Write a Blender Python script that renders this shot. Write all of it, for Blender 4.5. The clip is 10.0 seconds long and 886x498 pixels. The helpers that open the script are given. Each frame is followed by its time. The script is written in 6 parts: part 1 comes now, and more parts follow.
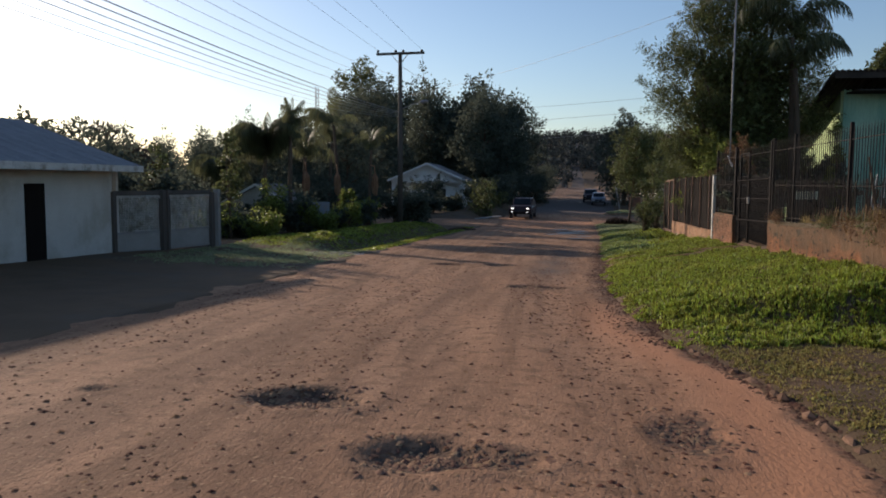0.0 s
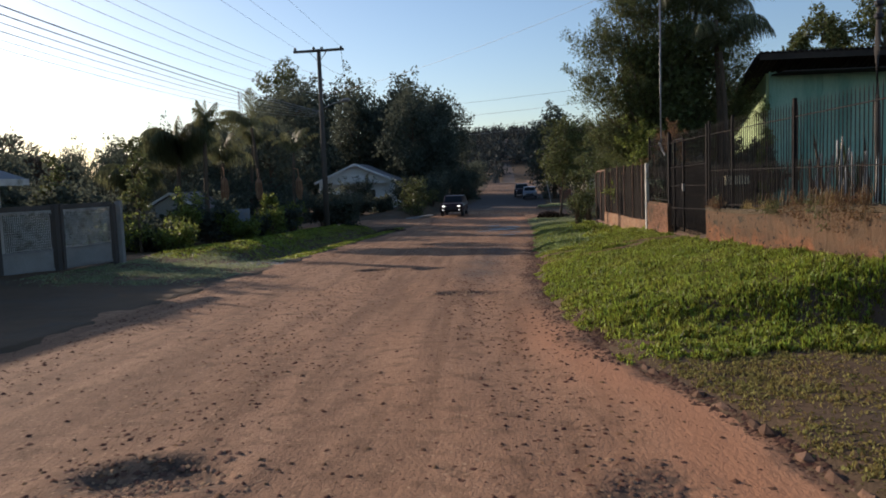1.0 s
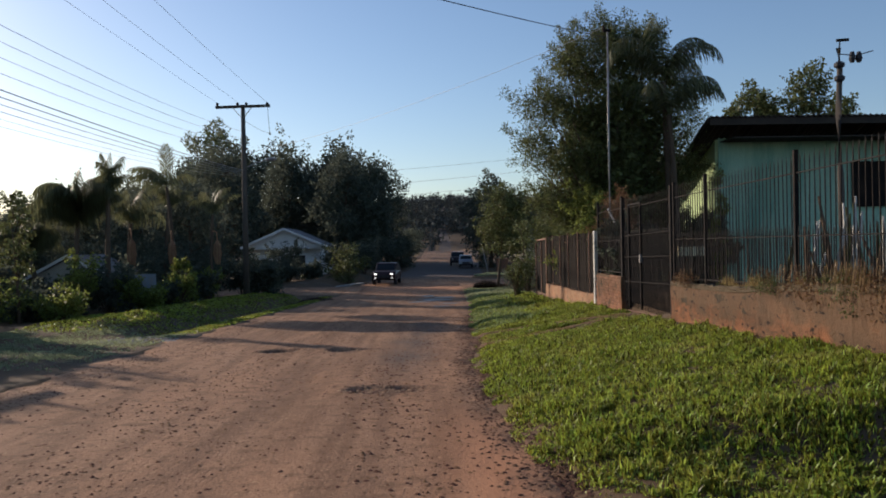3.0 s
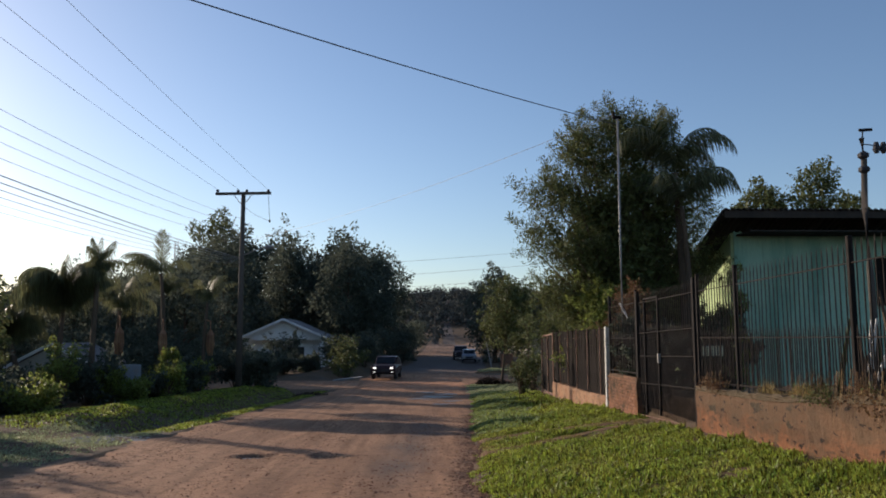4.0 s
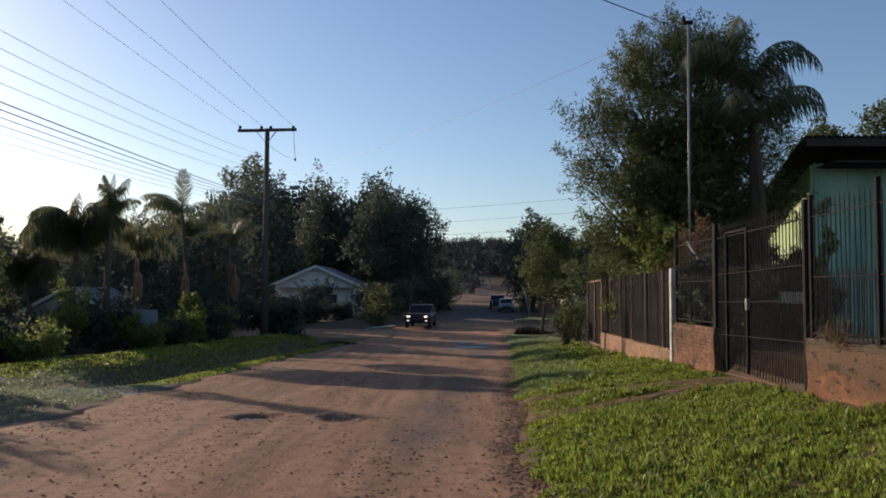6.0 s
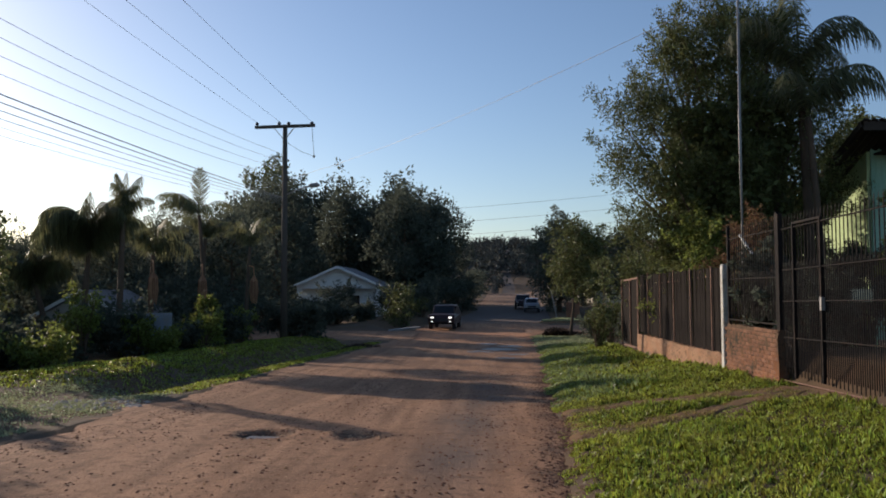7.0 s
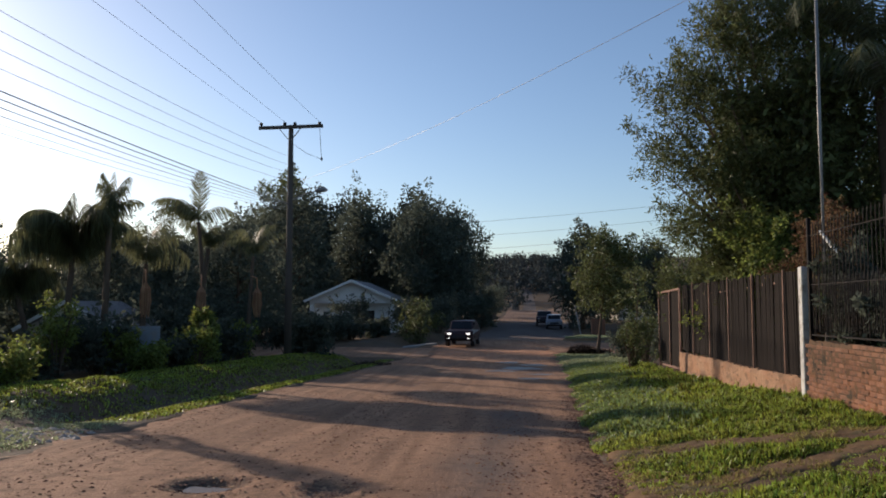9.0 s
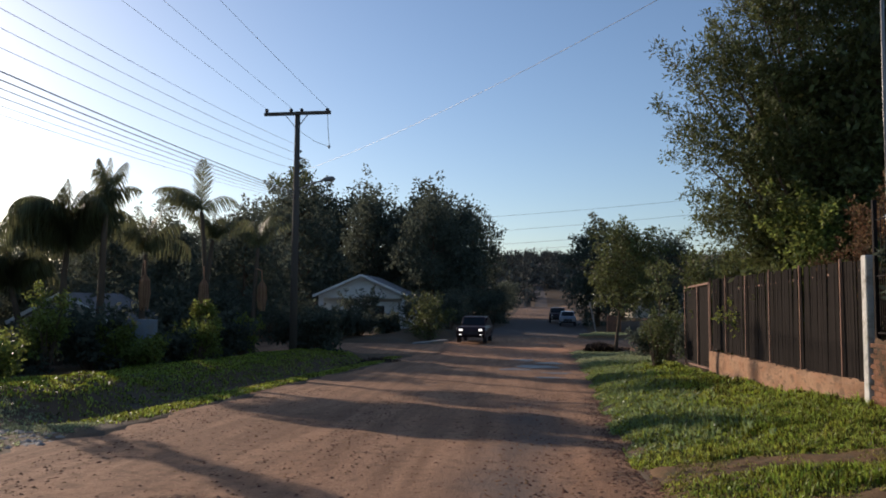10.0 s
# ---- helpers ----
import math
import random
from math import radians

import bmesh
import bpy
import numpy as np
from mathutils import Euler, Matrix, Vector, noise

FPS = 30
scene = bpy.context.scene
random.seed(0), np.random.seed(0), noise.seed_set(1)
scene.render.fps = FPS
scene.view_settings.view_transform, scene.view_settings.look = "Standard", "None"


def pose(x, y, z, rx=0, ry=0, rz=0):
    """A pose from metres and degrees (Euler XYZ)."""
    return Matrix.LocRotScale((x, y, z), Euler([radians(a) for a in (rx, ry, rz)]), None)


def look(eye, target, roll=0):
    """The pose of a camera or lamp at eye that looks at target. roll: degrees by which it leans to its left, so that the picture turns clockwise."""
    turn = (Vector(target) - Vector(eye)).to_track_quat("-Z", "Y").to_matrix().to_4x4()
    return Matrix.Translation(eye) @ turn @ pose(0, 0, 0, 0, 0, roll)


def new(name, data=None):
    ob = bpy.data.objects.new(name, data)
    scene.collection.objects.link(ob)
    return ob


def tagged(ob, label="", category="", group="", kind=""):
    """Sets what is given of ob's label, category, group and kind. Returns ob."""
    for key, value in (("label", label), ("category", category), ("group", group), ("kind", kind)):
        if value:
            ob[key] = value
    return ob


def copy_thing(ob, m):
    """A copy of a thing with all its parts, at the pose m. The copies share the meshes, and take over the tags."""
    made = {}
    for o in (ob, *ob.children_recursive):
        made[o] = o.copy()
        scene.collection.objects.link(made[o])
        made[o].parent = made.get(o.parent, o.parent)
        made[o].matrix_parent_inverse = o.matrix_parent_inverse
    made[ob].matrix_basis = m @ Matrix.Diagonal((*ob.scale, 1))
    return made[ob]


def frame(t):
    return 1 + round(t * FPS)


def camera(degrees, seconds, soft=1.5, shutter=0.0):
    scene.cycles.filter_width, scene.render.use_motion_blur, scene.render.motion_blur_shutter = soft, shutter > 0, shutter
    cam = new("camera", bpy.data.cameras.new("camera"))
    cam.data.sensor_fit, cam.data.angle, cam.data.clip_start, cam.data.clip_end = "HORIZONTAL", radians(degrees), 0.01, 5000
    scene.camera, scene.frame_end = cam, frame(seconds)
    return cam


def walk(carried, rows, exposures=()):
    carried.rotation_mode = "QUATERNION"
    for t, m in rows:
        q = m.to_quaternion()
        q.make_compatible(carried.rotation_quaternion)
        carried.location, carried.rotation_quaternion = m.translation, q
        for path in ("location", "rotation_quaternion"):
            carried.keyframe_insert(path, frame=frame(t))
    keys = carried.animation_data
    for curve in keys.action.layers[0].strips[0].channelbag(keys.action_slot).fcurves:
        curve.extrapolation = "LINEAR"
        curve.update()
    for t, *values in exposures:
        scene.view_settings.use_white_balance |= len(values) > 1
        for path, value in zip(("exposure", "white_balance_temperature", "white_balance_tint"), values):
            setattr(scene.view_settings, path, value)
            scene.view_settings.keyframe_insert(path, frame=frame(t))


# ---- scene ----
cam = camera(59.5, 10.0, 1.8)
METRES, EYE, TILT, LEAN, TURN = 14.019, 1.5, 0.0, 0.0, 7.5
ROWS = [
    (0.0, 0.0, 0.0, 0.0, 0.03, -4.98, -0.32),
    (0.5, 0.0098, 0.0485, 0.0013, -4.31, -5.07, 2.26),
    (1.0, 0.0211, 0.0995, -0.0019, -4.96, -5.11, 2.11),
    (1.5, 0.0294, 0.1515, -0.001, -5.97, -4.48, 4.0),
    (2.0, 0.0395, 0.2002, -0.0044, -8.76, -3.2, 4.15),
    (3.5, 0.0727, 0.3477, -0.0053, -9.37, 3.1, 0.3),
    (4.0, 0.0858, 0.3951, -0.0036, -9.33, 6.62, 0.12),
    (4.5, 0.0963, 0.4372, -0.0059, -9.13, 6.66, 0.03),
    (5.0, 0.1042, 0.4867, -0.0098, -9.03, 3.42, -0.3),
    (6.5, 0.1175, 0.6364, -0.0159, -5.5, 2.95, 0.13),
    (7.0, 0.1201, 0.6868, -0.0153, -4.96, 2.97, 0.2),
    (7.5, 0.1271, 0.7339, -0.0178, -3.8, 3.61, -0.78),
    (8.0, 0.1353, 0.7869, -0.0203, -3.45, 5.22, -0.19),
    (8.5, 0.1423, 0.8373, -0.0248, -3.5, 5.12, -0.14),
    (9.0, 0.1466, 0.8838, -0.0269, -3.49, 4.23, -0.06),
    (9.5, 0.1495, 0.9299, -0.0301, -3.63, 4.11, -1.08),
    (10.0, 0.1499, 0.9848, -0.0321, -2.69, 3.97, -0.45),
]
walk(cam, [(t, pose(0, 0, EYE, TILT, LEAN, TURN) @ pose(METRES * x, METRES * y, METRES * z, 90 + pitch, roll, yaw)) for t, x, y, z, yaw, pitch, roll in ROWS],
     [(0.0, 0.12, 6620, 16), (0.5, -0.08, 6620, 16), (1.0, 0.22, 6620, 16), (2.0, 0.18, 6620, 16), (3.5, 0.2, 6620, 16), (4.0, 0.22, 6620, 16), (4.5, 0.1, 6620, 16), (6.5, 0.15, 6620, 16), (8.0, 0.05, 6620, 16), (9.0, 0.2, 6620, 16), (10.0, 0.15, 6620, 16)])

# ---- daylight: low morning sun, ahead and to one side ----
SUN_EL, SUN_AZ = 15.0, 50.0            # elevation; degrees from +y towards -x
world = bpy.data.worlds.new("sky")
world.use_nodes = True
scene.world = world
wn = world.node_tree.nodes
sky = wn.new("ShaderNodeTexSky")
sky.sky_type, sky.sun_disc = "NISHITA", False
sky.sun_elevation, sky.sun_rotation = radians(SUN_EL), radians(-SUN_AZ)
sky.air_density, sky.dust_density, sky.ozone_density = 1.0, 0.6, 3.1
wn["Background"].inputs["Strength"].default_value = 0.13
world.node_tree.links.new(sky.outputs["Color"], wn["Background"].inputs["Color"])
sun_data = bpy.data.lights.new("sun", "SUN")
sun_data.energy, sun_data.angle, sun_data.color = 4.4, radians(0.6), (1.0, 0.87, 0.70)
sun = new("sun", sun_data)
to_sun = Vector((-math.sin(radians(SUN_AZ)) * math.cos(radians(SUN_EL)), math.cos(radians(SUN_AZ)) * math.cos(radians(SUN_EL)), math.sin(radians(SUN_EL))))
sun.matrix_world = look(to_sun * 60, (0, 0, 0))

# ---- tools: meshes and materials ----
RNG = np.random.default_rng(7)


def material(name, base, dark, scale=4.0, fine=60.0, rough=0.85, metal=0.0, bump=0.2, spread=0.5, stretch=(1, 1, 1), third=None, third_scale=0.7, island=0.0, translucent=0.0, obj_random=0.0, spec=0.12, thin=1.5):
    """Two colours mixed by coarse and fine noise, a third by large patches, with relief."""
    m = bpy.data.materials.new(name)
    m.use_nodes = True
    nt = m.node_tree
    n, link = nt.nodes, nt.links
    bsdf = n["Principled BSDF"]
    tc = n.new("ShaderNodeTexCoord")
    mp = n.new("ShaderNodeMapping")
    mp.inputs["Scale"].default_value = stretch
    link.new(tc.outputs["Object"], mp.inputs["Vector"])

    def noise_tex(s, detail, r=0.6):
        t = n.new("ShaderNodeTexNoise")
        t.inputs["Scale"].default_value, t.inputs["Detail"].default_value, t.inputs["Roughness"].default_value = s, detail, r
        link.new(mp.outputs["Vector"], t.inputs["Vector"])
        return t

    def mix(fac, a, b):
        x = n.new("ShaderNodeMix")
        x.data_type = "RGBA"
        for sock, v in ((x.inputs[0], fac), (x.inputs[6], a), (x.inputs[7], b)):
            if hasattr(v, "is_output"):
                link.new(v, sock)
            elif isinstance(v, (int, float)):
                sock.default_value = v
            else:
                sock.default_value = (*v, 1)
        return x.outputs[2]

    def ramp(v, a, b):
        r = n.new("ShaderNodeMapRange")
        r.inputs[1].default_value, r.inputs[2].default_value = a, b
        link.new(v, r.inputs[0])
        return r.outputs[0]

    coarse, grain = noise_tex(scale, 4), noise_tex(fine, 3, 0.7)
    f = ramp(coarse.outputs["Fac"], 0.5 - spread / 2, 0.5 + spread / 2)
    col = mix(f, base, dark)
    avg = [(a + b) / 2 for a, b in zip(base, dark)]
    g = ramp(grain.outputs["Fac"], 0.3, 0.75)
    col = mix(mul(n, link, g, 0.45), col, [0.45 * a for a in avg])
    if third is not None:
        patch = noise_tex(third_scale, 5, 0.65)
        col = mix(ramp(patch.outputs["Fac"], 0.5, 0.66), col, third)
    if island:
        geo = n.new("ShaderNodeNewGeometry")
        hsv = n.new("ShaderNodeHueSaturation")
        link.new(ramp_out(n, link, geo.outputs["Random Per Island"], 1 - island, 1 + island), hsv.inputs["Value"])
        link.new(ramp_out(n, link, geo.outputs["Random Per Island"], 0.5 - 0.05 * island, 0.5 + 0.03 * island), hsv.inputs["Hue"])
        link.new(col, hsv.inputs["Color"])
        col = hsv.outputs["Color"]
    if obj_random:
        oi = n.new("ShaderNodeObjectInfo")
        hsv = n.new("ShaderNodeHueSaturation")
        link.new(ramp_out(n, link, oi.outputs["Random"], 1 - obj_random, 1 + obj_random), hsv.inputs["Value"])
        link.new(col, hsv.inputs["Color"])
        col = hsv.outputs["Color"]
    link.new(col, bsdf.inputs["Base Color"])
    bsdf.inputs["Roughness"].default_value, bsdf.inputs["Metallic"].default_value = rough, metal
    bsdf.inputs["Specular IOR Level"].default_value = spec
    if bump:
        b = n.new("ShaderNodeBump")
        b.inputs["Strength"].default_value, b.inputs["Distance"].default_value = bump, 0.02
        link.new(grain.outputs["Fac"], b.inputs["Height"])
        link.new(b.outputs["Normal"], bsdf.inputs["Normal"])
    if translucent:
        tr = n.new("ShaderNodeBsdfTranslucent")
        hs = n.new("ShaderNodeHueSaturation")
        hs.inputs["Value"].default_value, hs.inputs["Hue"].default_value = thin, 0.475
        link.new(col, hs.inputs["Color"])
        link.new(hs.outputs["Color"], tr.inputs["Color"])
        ms = n.new("ShaderNodeMixShader")
        ms.inputs[0].default_value = translucent
        link.new(bsdf.outputs[0], ms.inputs[1])
        link.new(tr.outputs[0], ms.inputs[2])
        link.new(ms.outputs[0], n["Material Output"].inputs["Surface"])
    return m


def mul(n, link, v, k):
    x = n.new("ShaderNodeMath")
    x.operation = "MULTIPLY"
    link.new(v, x.inputs[0])
    x.inputs[1].default_value = k
    return x.outputs[0]


def ramp_out(n, link, v, a, b):
    r = n.new("ShaderNodeMapRange")
    r.inputs[3].default_value, r.inputs[4].default_value = a, b
    link.new(v, r.inputs[0])
    return r.outputs[0]


def raw_mesh(name, verts, faces, mat, smooth=False):
    """verts (n,3) and faces (m,k) arrays of one corner count."""
    verts, faces = np.asarray(verts, np.float32), np.asarray(faces, np.int32)
    me = bpy.data.meshes.new(name)
    me.vertices.add(len(verts))
    me.vertices.foreach_set("co", verts.ravel())
    k = faces.shape[1]
    me.loops.add(faces.size)
    me.loops.foreach_set("vertex_index", faces.ravel())
    me.polygons.add(len(faces))
    me.polygons.foreach_set("loop_start", np.arange(0, faces.size, k, dtype=np.int32))
    if smooth:
        me.polygons.foreach_set("use_smooth", np.ones(len(faces), bool))
    me.update(calc_edges=True)
    me.validate()
    if mat:
        me.materials.append(mat)
    return me


def part(name, bm, mat, parent, label="", smooth=False, at=None):
    """One bmesh (or mesh) as one mesh object under a thing or a part."""
    if isinstance(bm, bmesh.types.BMesh):
        me = bpy.data.meshes.new(name)
        bmesh.ops.recalc_face_normals(bm, faces=bm.faces)
        bm.to_mesh(me)
        bm.free()
        me.materials.append(mat)
        if smooth:
            me.polygons.foreach_set("use_smooth", np.ones(len(me.polygons), bool))
    else:
        me = bm
    ob = new(name, me)
    ob.parent = parent
    if at is not None:
        ob.matrix_basis = at if isinstance(at, Matrix) else Matrix.Translation(at)
    return tagged(ob, label) if label else ob


def thing(name, m, label, category, group="", kind=""):
    ob = new(name)
    ob.empty_display_size = 0.2
    ob.matrix_basis = m
    return tagged(ob, label, category, group, kind)


def box(bm, c, s, rot=None, bevel=0.0):
    """A box of size s round c, with bevelled edges."""
    m = Matrix.Translation(c) @ (rot.to_4x4() if rot else Matrix()) @ Matrix.Diagonal((*s, 1))
    made = bmesh.ops.create_cube(bm, size=1, matrix=m)["verts"]
    if bevel:
        edges = list({e for v in made for e in v.link_edges})
        bmesh.ops.bevel(bm, geom=edges, offset=bevel, segments=1, affect="EDGES")
    return bm


def beam(bm, a, b, w, d, bevel=0.0):
    """A box from a to b, w by d across."""
    a, b = Vector(a), Vector(b)
    rot = (b - a).to_track_quat("Z", "Y").to_matrix()
    return box(bm, (a + b) / 2, (w, d, (b - a).length), rot, bevel)


def tube(bm, pts, radii, segs=8, caps=True):
    """A tube along points with a radius at each."""
    pts = [Vector(p) for p in pts]
    rings = []
    for i, p in enumerate(pts):
        d = (pts[min(i + 1, len(pts) - 1)] - pts[max(i - 1, 0)]).normalized()
        q = d.to_track_quat("Z", "Y")
        r = radii[i] if hasattr(radii, "__len__") else radii
        rings.append([bm.verts.new(p + q @ Vector((r * math.cos(2 * math.pi * k / segs), r * math.sin(2 * math.pi * k / segs), 0))) for k in range(segs)])
    for a, b in zip(rings, rings[1:]):
        for k in range(segs):
            bm.faces.new((a[k], a[(k + 1) % segs], b[(k + 1) % segs], b[k]))
    if caps:
        bm.faces.new(rings[0][::-1])
        bm.faces.new(rings[-1])
    return bm


def B():
    return bmesh.new()


def leaf_cloud(centres, radii, count, size, rng, flat=0.75, droop=0.3, shell=0.55, slim=0.24):
    """Many small folded leaves round clump centres: vertices and quads."""
    centres, radii = np.asarray(centres, float), np.asarray(radii, float)
    w = radii ** 2
    pick = rng.choice(len(centres), count, p=w / w.sum())
    d = rng.normal(size=(count, 3))
    d /= np.linalg.norm(d, axis=1, keepdims=True)
    r = radii[pick] * (shell + (1 - shell) * rng.random(count)) * (0.75 + 0.5 * rng.random(count))
    pos = centres[pick] + d * r[:, None] * np.array([1, 1, flat])
    axis = d * 0.7 + rng.normal(size=(count, 3)) * 0.6
    axis[:, 2] -= droop
    axis /= np.linalg.norm(axis, axis=1, keepdims=True)
    side = np.cross(axis, rng.normal(size=(count, 3)))
    side /= np.linalg.norm(side, axis=1, keepdims=True) + 1e-9
    s = size * (0.6 + 0.8 * rng.random(count))[:, None]
    up = np.cross(axis, side)
    v = np.stack([pos, pos + axis * s * 0.5 + side * s * slim + up * s * 0.06, pos + axis * s, pos + axis * s * 0.5 - side * s * slim + up * s * 0.06], 1).reshape(-1, 3)
    f = np.arange(count * 4).reshape(-1, 4)
    return v, f

# ---- materials ----
M_SOIL = material("verge_soil", (0.17, 0.105, 0.06), (0.105, 0.072, 0.042), 1.2, 45, third=(0.10, 0.08, 0.06), third_scale=0.35, bump=0.5)
M_GRASS = material("lawn_blades", (0.25, 0.31, 0.045), (0.16, 0.225, 0.035), 0.8, 30, rough=0.45, bump=0, island=0.95, translucent=0.33, third=(0.25, 0.28, 0.055), third_scale=0.9, spec=0.2)
M_DRYGRASS = material("dry_blades", (0.33, 0.27, 0.095), (0.18, 0.20, 0.055), 1.5, 30, rough=0.7, bump=0, island=0.4, translucent=0.3)
M_BRICKWALL = material("rendered_wall", (0.235, 0.105, 0.054), (0.15, 0.076, 0.043), 2.4, 22, spread=0.35, third=(0.125, 0.082, 0.05), third_scale=3.4, bump=1.0, rough=0.95)
M_PLINTH = material("tan_plinth", (0.40, 0.245, 0.15), (0.30, 0.175, 0.11), 2.0, 30, spread=0.4, bump=0.6, rough=0.95)
M_COPING = material("lichen_coping", (0.16, 0.11, 0.07), (0.08, 0.07, 0.045), 5, 60, bump=0.7)
M_IRON = material("brown_iron", (0.016, 0.013, 0.012), (0.011, 0.009, 0.009), 6, 80, rough=0.75, metal=0.0, spec=0.1, bump=0.15, third=(0.03, 0.02, 0.015), third_scale=3)
M_SLAT = material("brown_slat", (0.022, 0.017, 0.015), (0.015, 0.012, 0.010), 3, 50, spec=0.05, rough=0.85, bump=0.2, stretch=(1, 1, 0.2), obj_random=0.25)
M_RUST = material("rusty_tube", (0.30, 0.18, 0.13), (0.19, 0.11, 0.085), 5, 60, rough=0.7, metal=0.2, bump=0.2)
M_WHITE = material("weathered_white", (0.72, 0.70, 0.65), (0.5, 0.48, 0.43), 3, 40, third=(0.28, 0.25, 0.2), third_scale=4, bump=0.3)
M_TEAL = material("teal_boards", (0.37, 0.57, 0.43), (0.30, 0.50, 0.37), 1.5, 40, stretch=(1, 1, 0.15), bump=0.15, rough=0.7, third=(0.15, 0.32, 0.24), third_scale=1.2)
M_LIME = material("pale_green_paint", (0.50, 0.62, 0.34), (0.42, 0.54, 0.29), 2, 40, bump=0.15)
M_ROOF = material("dark_fibre_roof", (0.075, 0.06, 0.05), (0.04, 0.035, 0.03), 2, 30, rough=0.9, bump=0.4)
M_CREAM = material("cream_board", (0.80, 0.72, 0.48), (0.70, 0.62, 0.40), 3, 40, bump=0.1)
M_ROOFGREY = material("grey_tile_roof", (0.26, 0.25, 0.25), (0.19, 0.18, 0.18), 2, 20, rough=0.85, bump=0.4)
M_PLASTER = material("pale_plaster", (0.50, 0.46, 0.38), (0.42, 0.38, 0.31), 1.2, 30, bump=0.2, third=(0.42, 0.40, 0.35), third_scale=0.8)
M_WOODPOLE = material("weathered_pole", (0.13, 0.11, 0.095), (0.08, 0.07, 0.06), 2, 60, stretch=(1, 1, 0.1), bump=0.3)
M_GALV = material("galvanised", (0.33, 0.32, 0.31), (0.24, 0.23, 0.22), 4, 60, metal=0.5, rough=0.5, bump=0.05)
M_WIRE = material("black_cable", (0.06, 0.06, 0.065), (0.04, 0.04, 0.045), 4, 60, rough=0.6, bump=0)
M_BARK = material("bark", (0.16, 0.115, 0.08), (0.075, 0.055, 0.04), 4, 40, stretch=(1, 1, 0.25), bump=0.8, rough=0.95)
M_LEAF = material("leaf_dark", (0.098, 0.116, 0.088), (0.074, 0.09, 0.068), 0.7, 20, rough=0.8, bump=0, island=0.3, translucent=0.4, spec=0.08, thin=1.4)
M_LEAFBIG = material("leaf_olive", (0.122, 0.145, 0.055), (0.078, 0.098, 0.04), 0.6, 20, rough=0.5, bump=0, island=0.5, translucent=0.3)
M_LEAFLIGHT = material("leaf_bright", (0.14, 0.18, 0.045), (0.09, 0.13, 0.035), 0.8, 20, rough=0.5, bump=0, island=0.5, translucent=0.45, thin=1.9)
M_LEAFBROWN = material("leaf_brown", (0.20, 0.125, 0.06), (0.13, 0.085, 0.04), 1.5, 20, rough=0.7, bump=0, island=0.5, translucent=0.25)
M_FROND = material("palm_frond", (0.13, 0.14, 0.07), (0.09, 0.105, 0.05), 1.0, 20, rough=0.55, bump=0, island=0.35, translucent=0.42, spec=0.3, thin=1.6)
M_FRONDDRY = material("dry_frond", (0.50, 0.30, 0.17), (0.36, 0.22, 0.13), 3, 30, rough=0.8, bump=0.2, island=0.3, translucent=0.2)
M_STONE = material("road_gravel", (0.37, 0.215, 0.13), (0.20, 0.115, 0.07), 3, 40, rough=0.95, bump=0.3, island=0.45)
M_CONCRETE = material("grey_concrete", (0.36, 0.34, 0.31), (0.25, 0.235, 0.215), 2, 40, bump=0.4)
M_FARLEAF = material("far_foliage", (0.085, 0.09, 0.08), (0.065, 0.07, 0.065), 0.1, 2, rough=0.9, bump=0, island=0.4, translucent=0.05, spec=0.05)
M_CLOD = material("earth_clod", (0.26, 0.125, 0.066), (0.12, 0.06, 0.036), 3, 40, rough=0.95, bump=0.3, island=0.5)
M_EDGE = material("dark_clod", (0.17, 0.088, 0.053), (0.095, 0.052, 0.034), 3, 40, rough=0.95, bump=0.3, island=0.5)
M_KERB = material("earthy_kerb", (0.24, 0.14, 0.09), (0.14, 0.085, 0.06), 6, 50, rough=0.95, bump=0.6, obj_random=0.3)
M_BRICK = material("red_brick", (0.31, 0.155, 0.095), (0.22, 0.11, 0.072), 8, 60, rough=0.95, bump=0.5, obj_random=0.25, third=(0.16, 0.10, 0.075), third_scale=3)
M_WATER = material("muddy_water", (0.16, 0.12, 0.095), (0.11, 0.085, 0.07), 3, 20, rough=0.5, bump=0, spec=0.5)
M_WHITEWALL = material("white_wash", (0.80, 0.79, 0.76), (0.70, 0.69, 0.66), 1.2, 30, bump=0.2)
M_LINE = material("aluminium_line", (0.30, 0.31, 0.33), (0.22, 0.23, 0.25), 4, 60, rough=0.5, metal=0.3, bump=0)
M_DEWGRASS = material("dewy_blades", (0.30, 0.34, 0.20), (0.22, 0.28, 0.14), 0.8, 30, rough=0.5, bump=0, island=0.4, translucent=0.4)
M_STRAW = material("straw", (0.42, 0.33, 0.15), (0.30, 0.25, 0.10), 1.5, 30, rough=0.8, bump=0, island=0.4, translucent=0.35)
M_PALEBLUE = material("pale_blue_paint", (0.24, 0.29, 0.34), (0.19, 0.23, 0.27), 2, 30, bump=0.2, third=(0.22, 0.22, 0.22), third_scale=2)
M_DAMPGRASS = material("damp_blades", (0.20, 0.27, 0.11), (0.14, 0.21, 0.08), 0.8, 30, rough=0.45, bump=0, island=0.5, translucent=0.4, spec=0.4)
# bright haze in front of the shaded wall is put into this pale colour
M_GREYWALL = material("haze_paled_paint", (0.62, 0.60, 0.54), (0.50, 0.48, 0.43), 1.2, 30, bump=0.2, third=(0.40, 0.37, 0.31), third_scale=0.8)
M_ROOFSLATE = material("slate_blue_roof", (0.30, 0.30, 0.31), (0.22, 0.22, 0.23), 2, 20, rough=0.9, bump=0.3, spec=0.05)
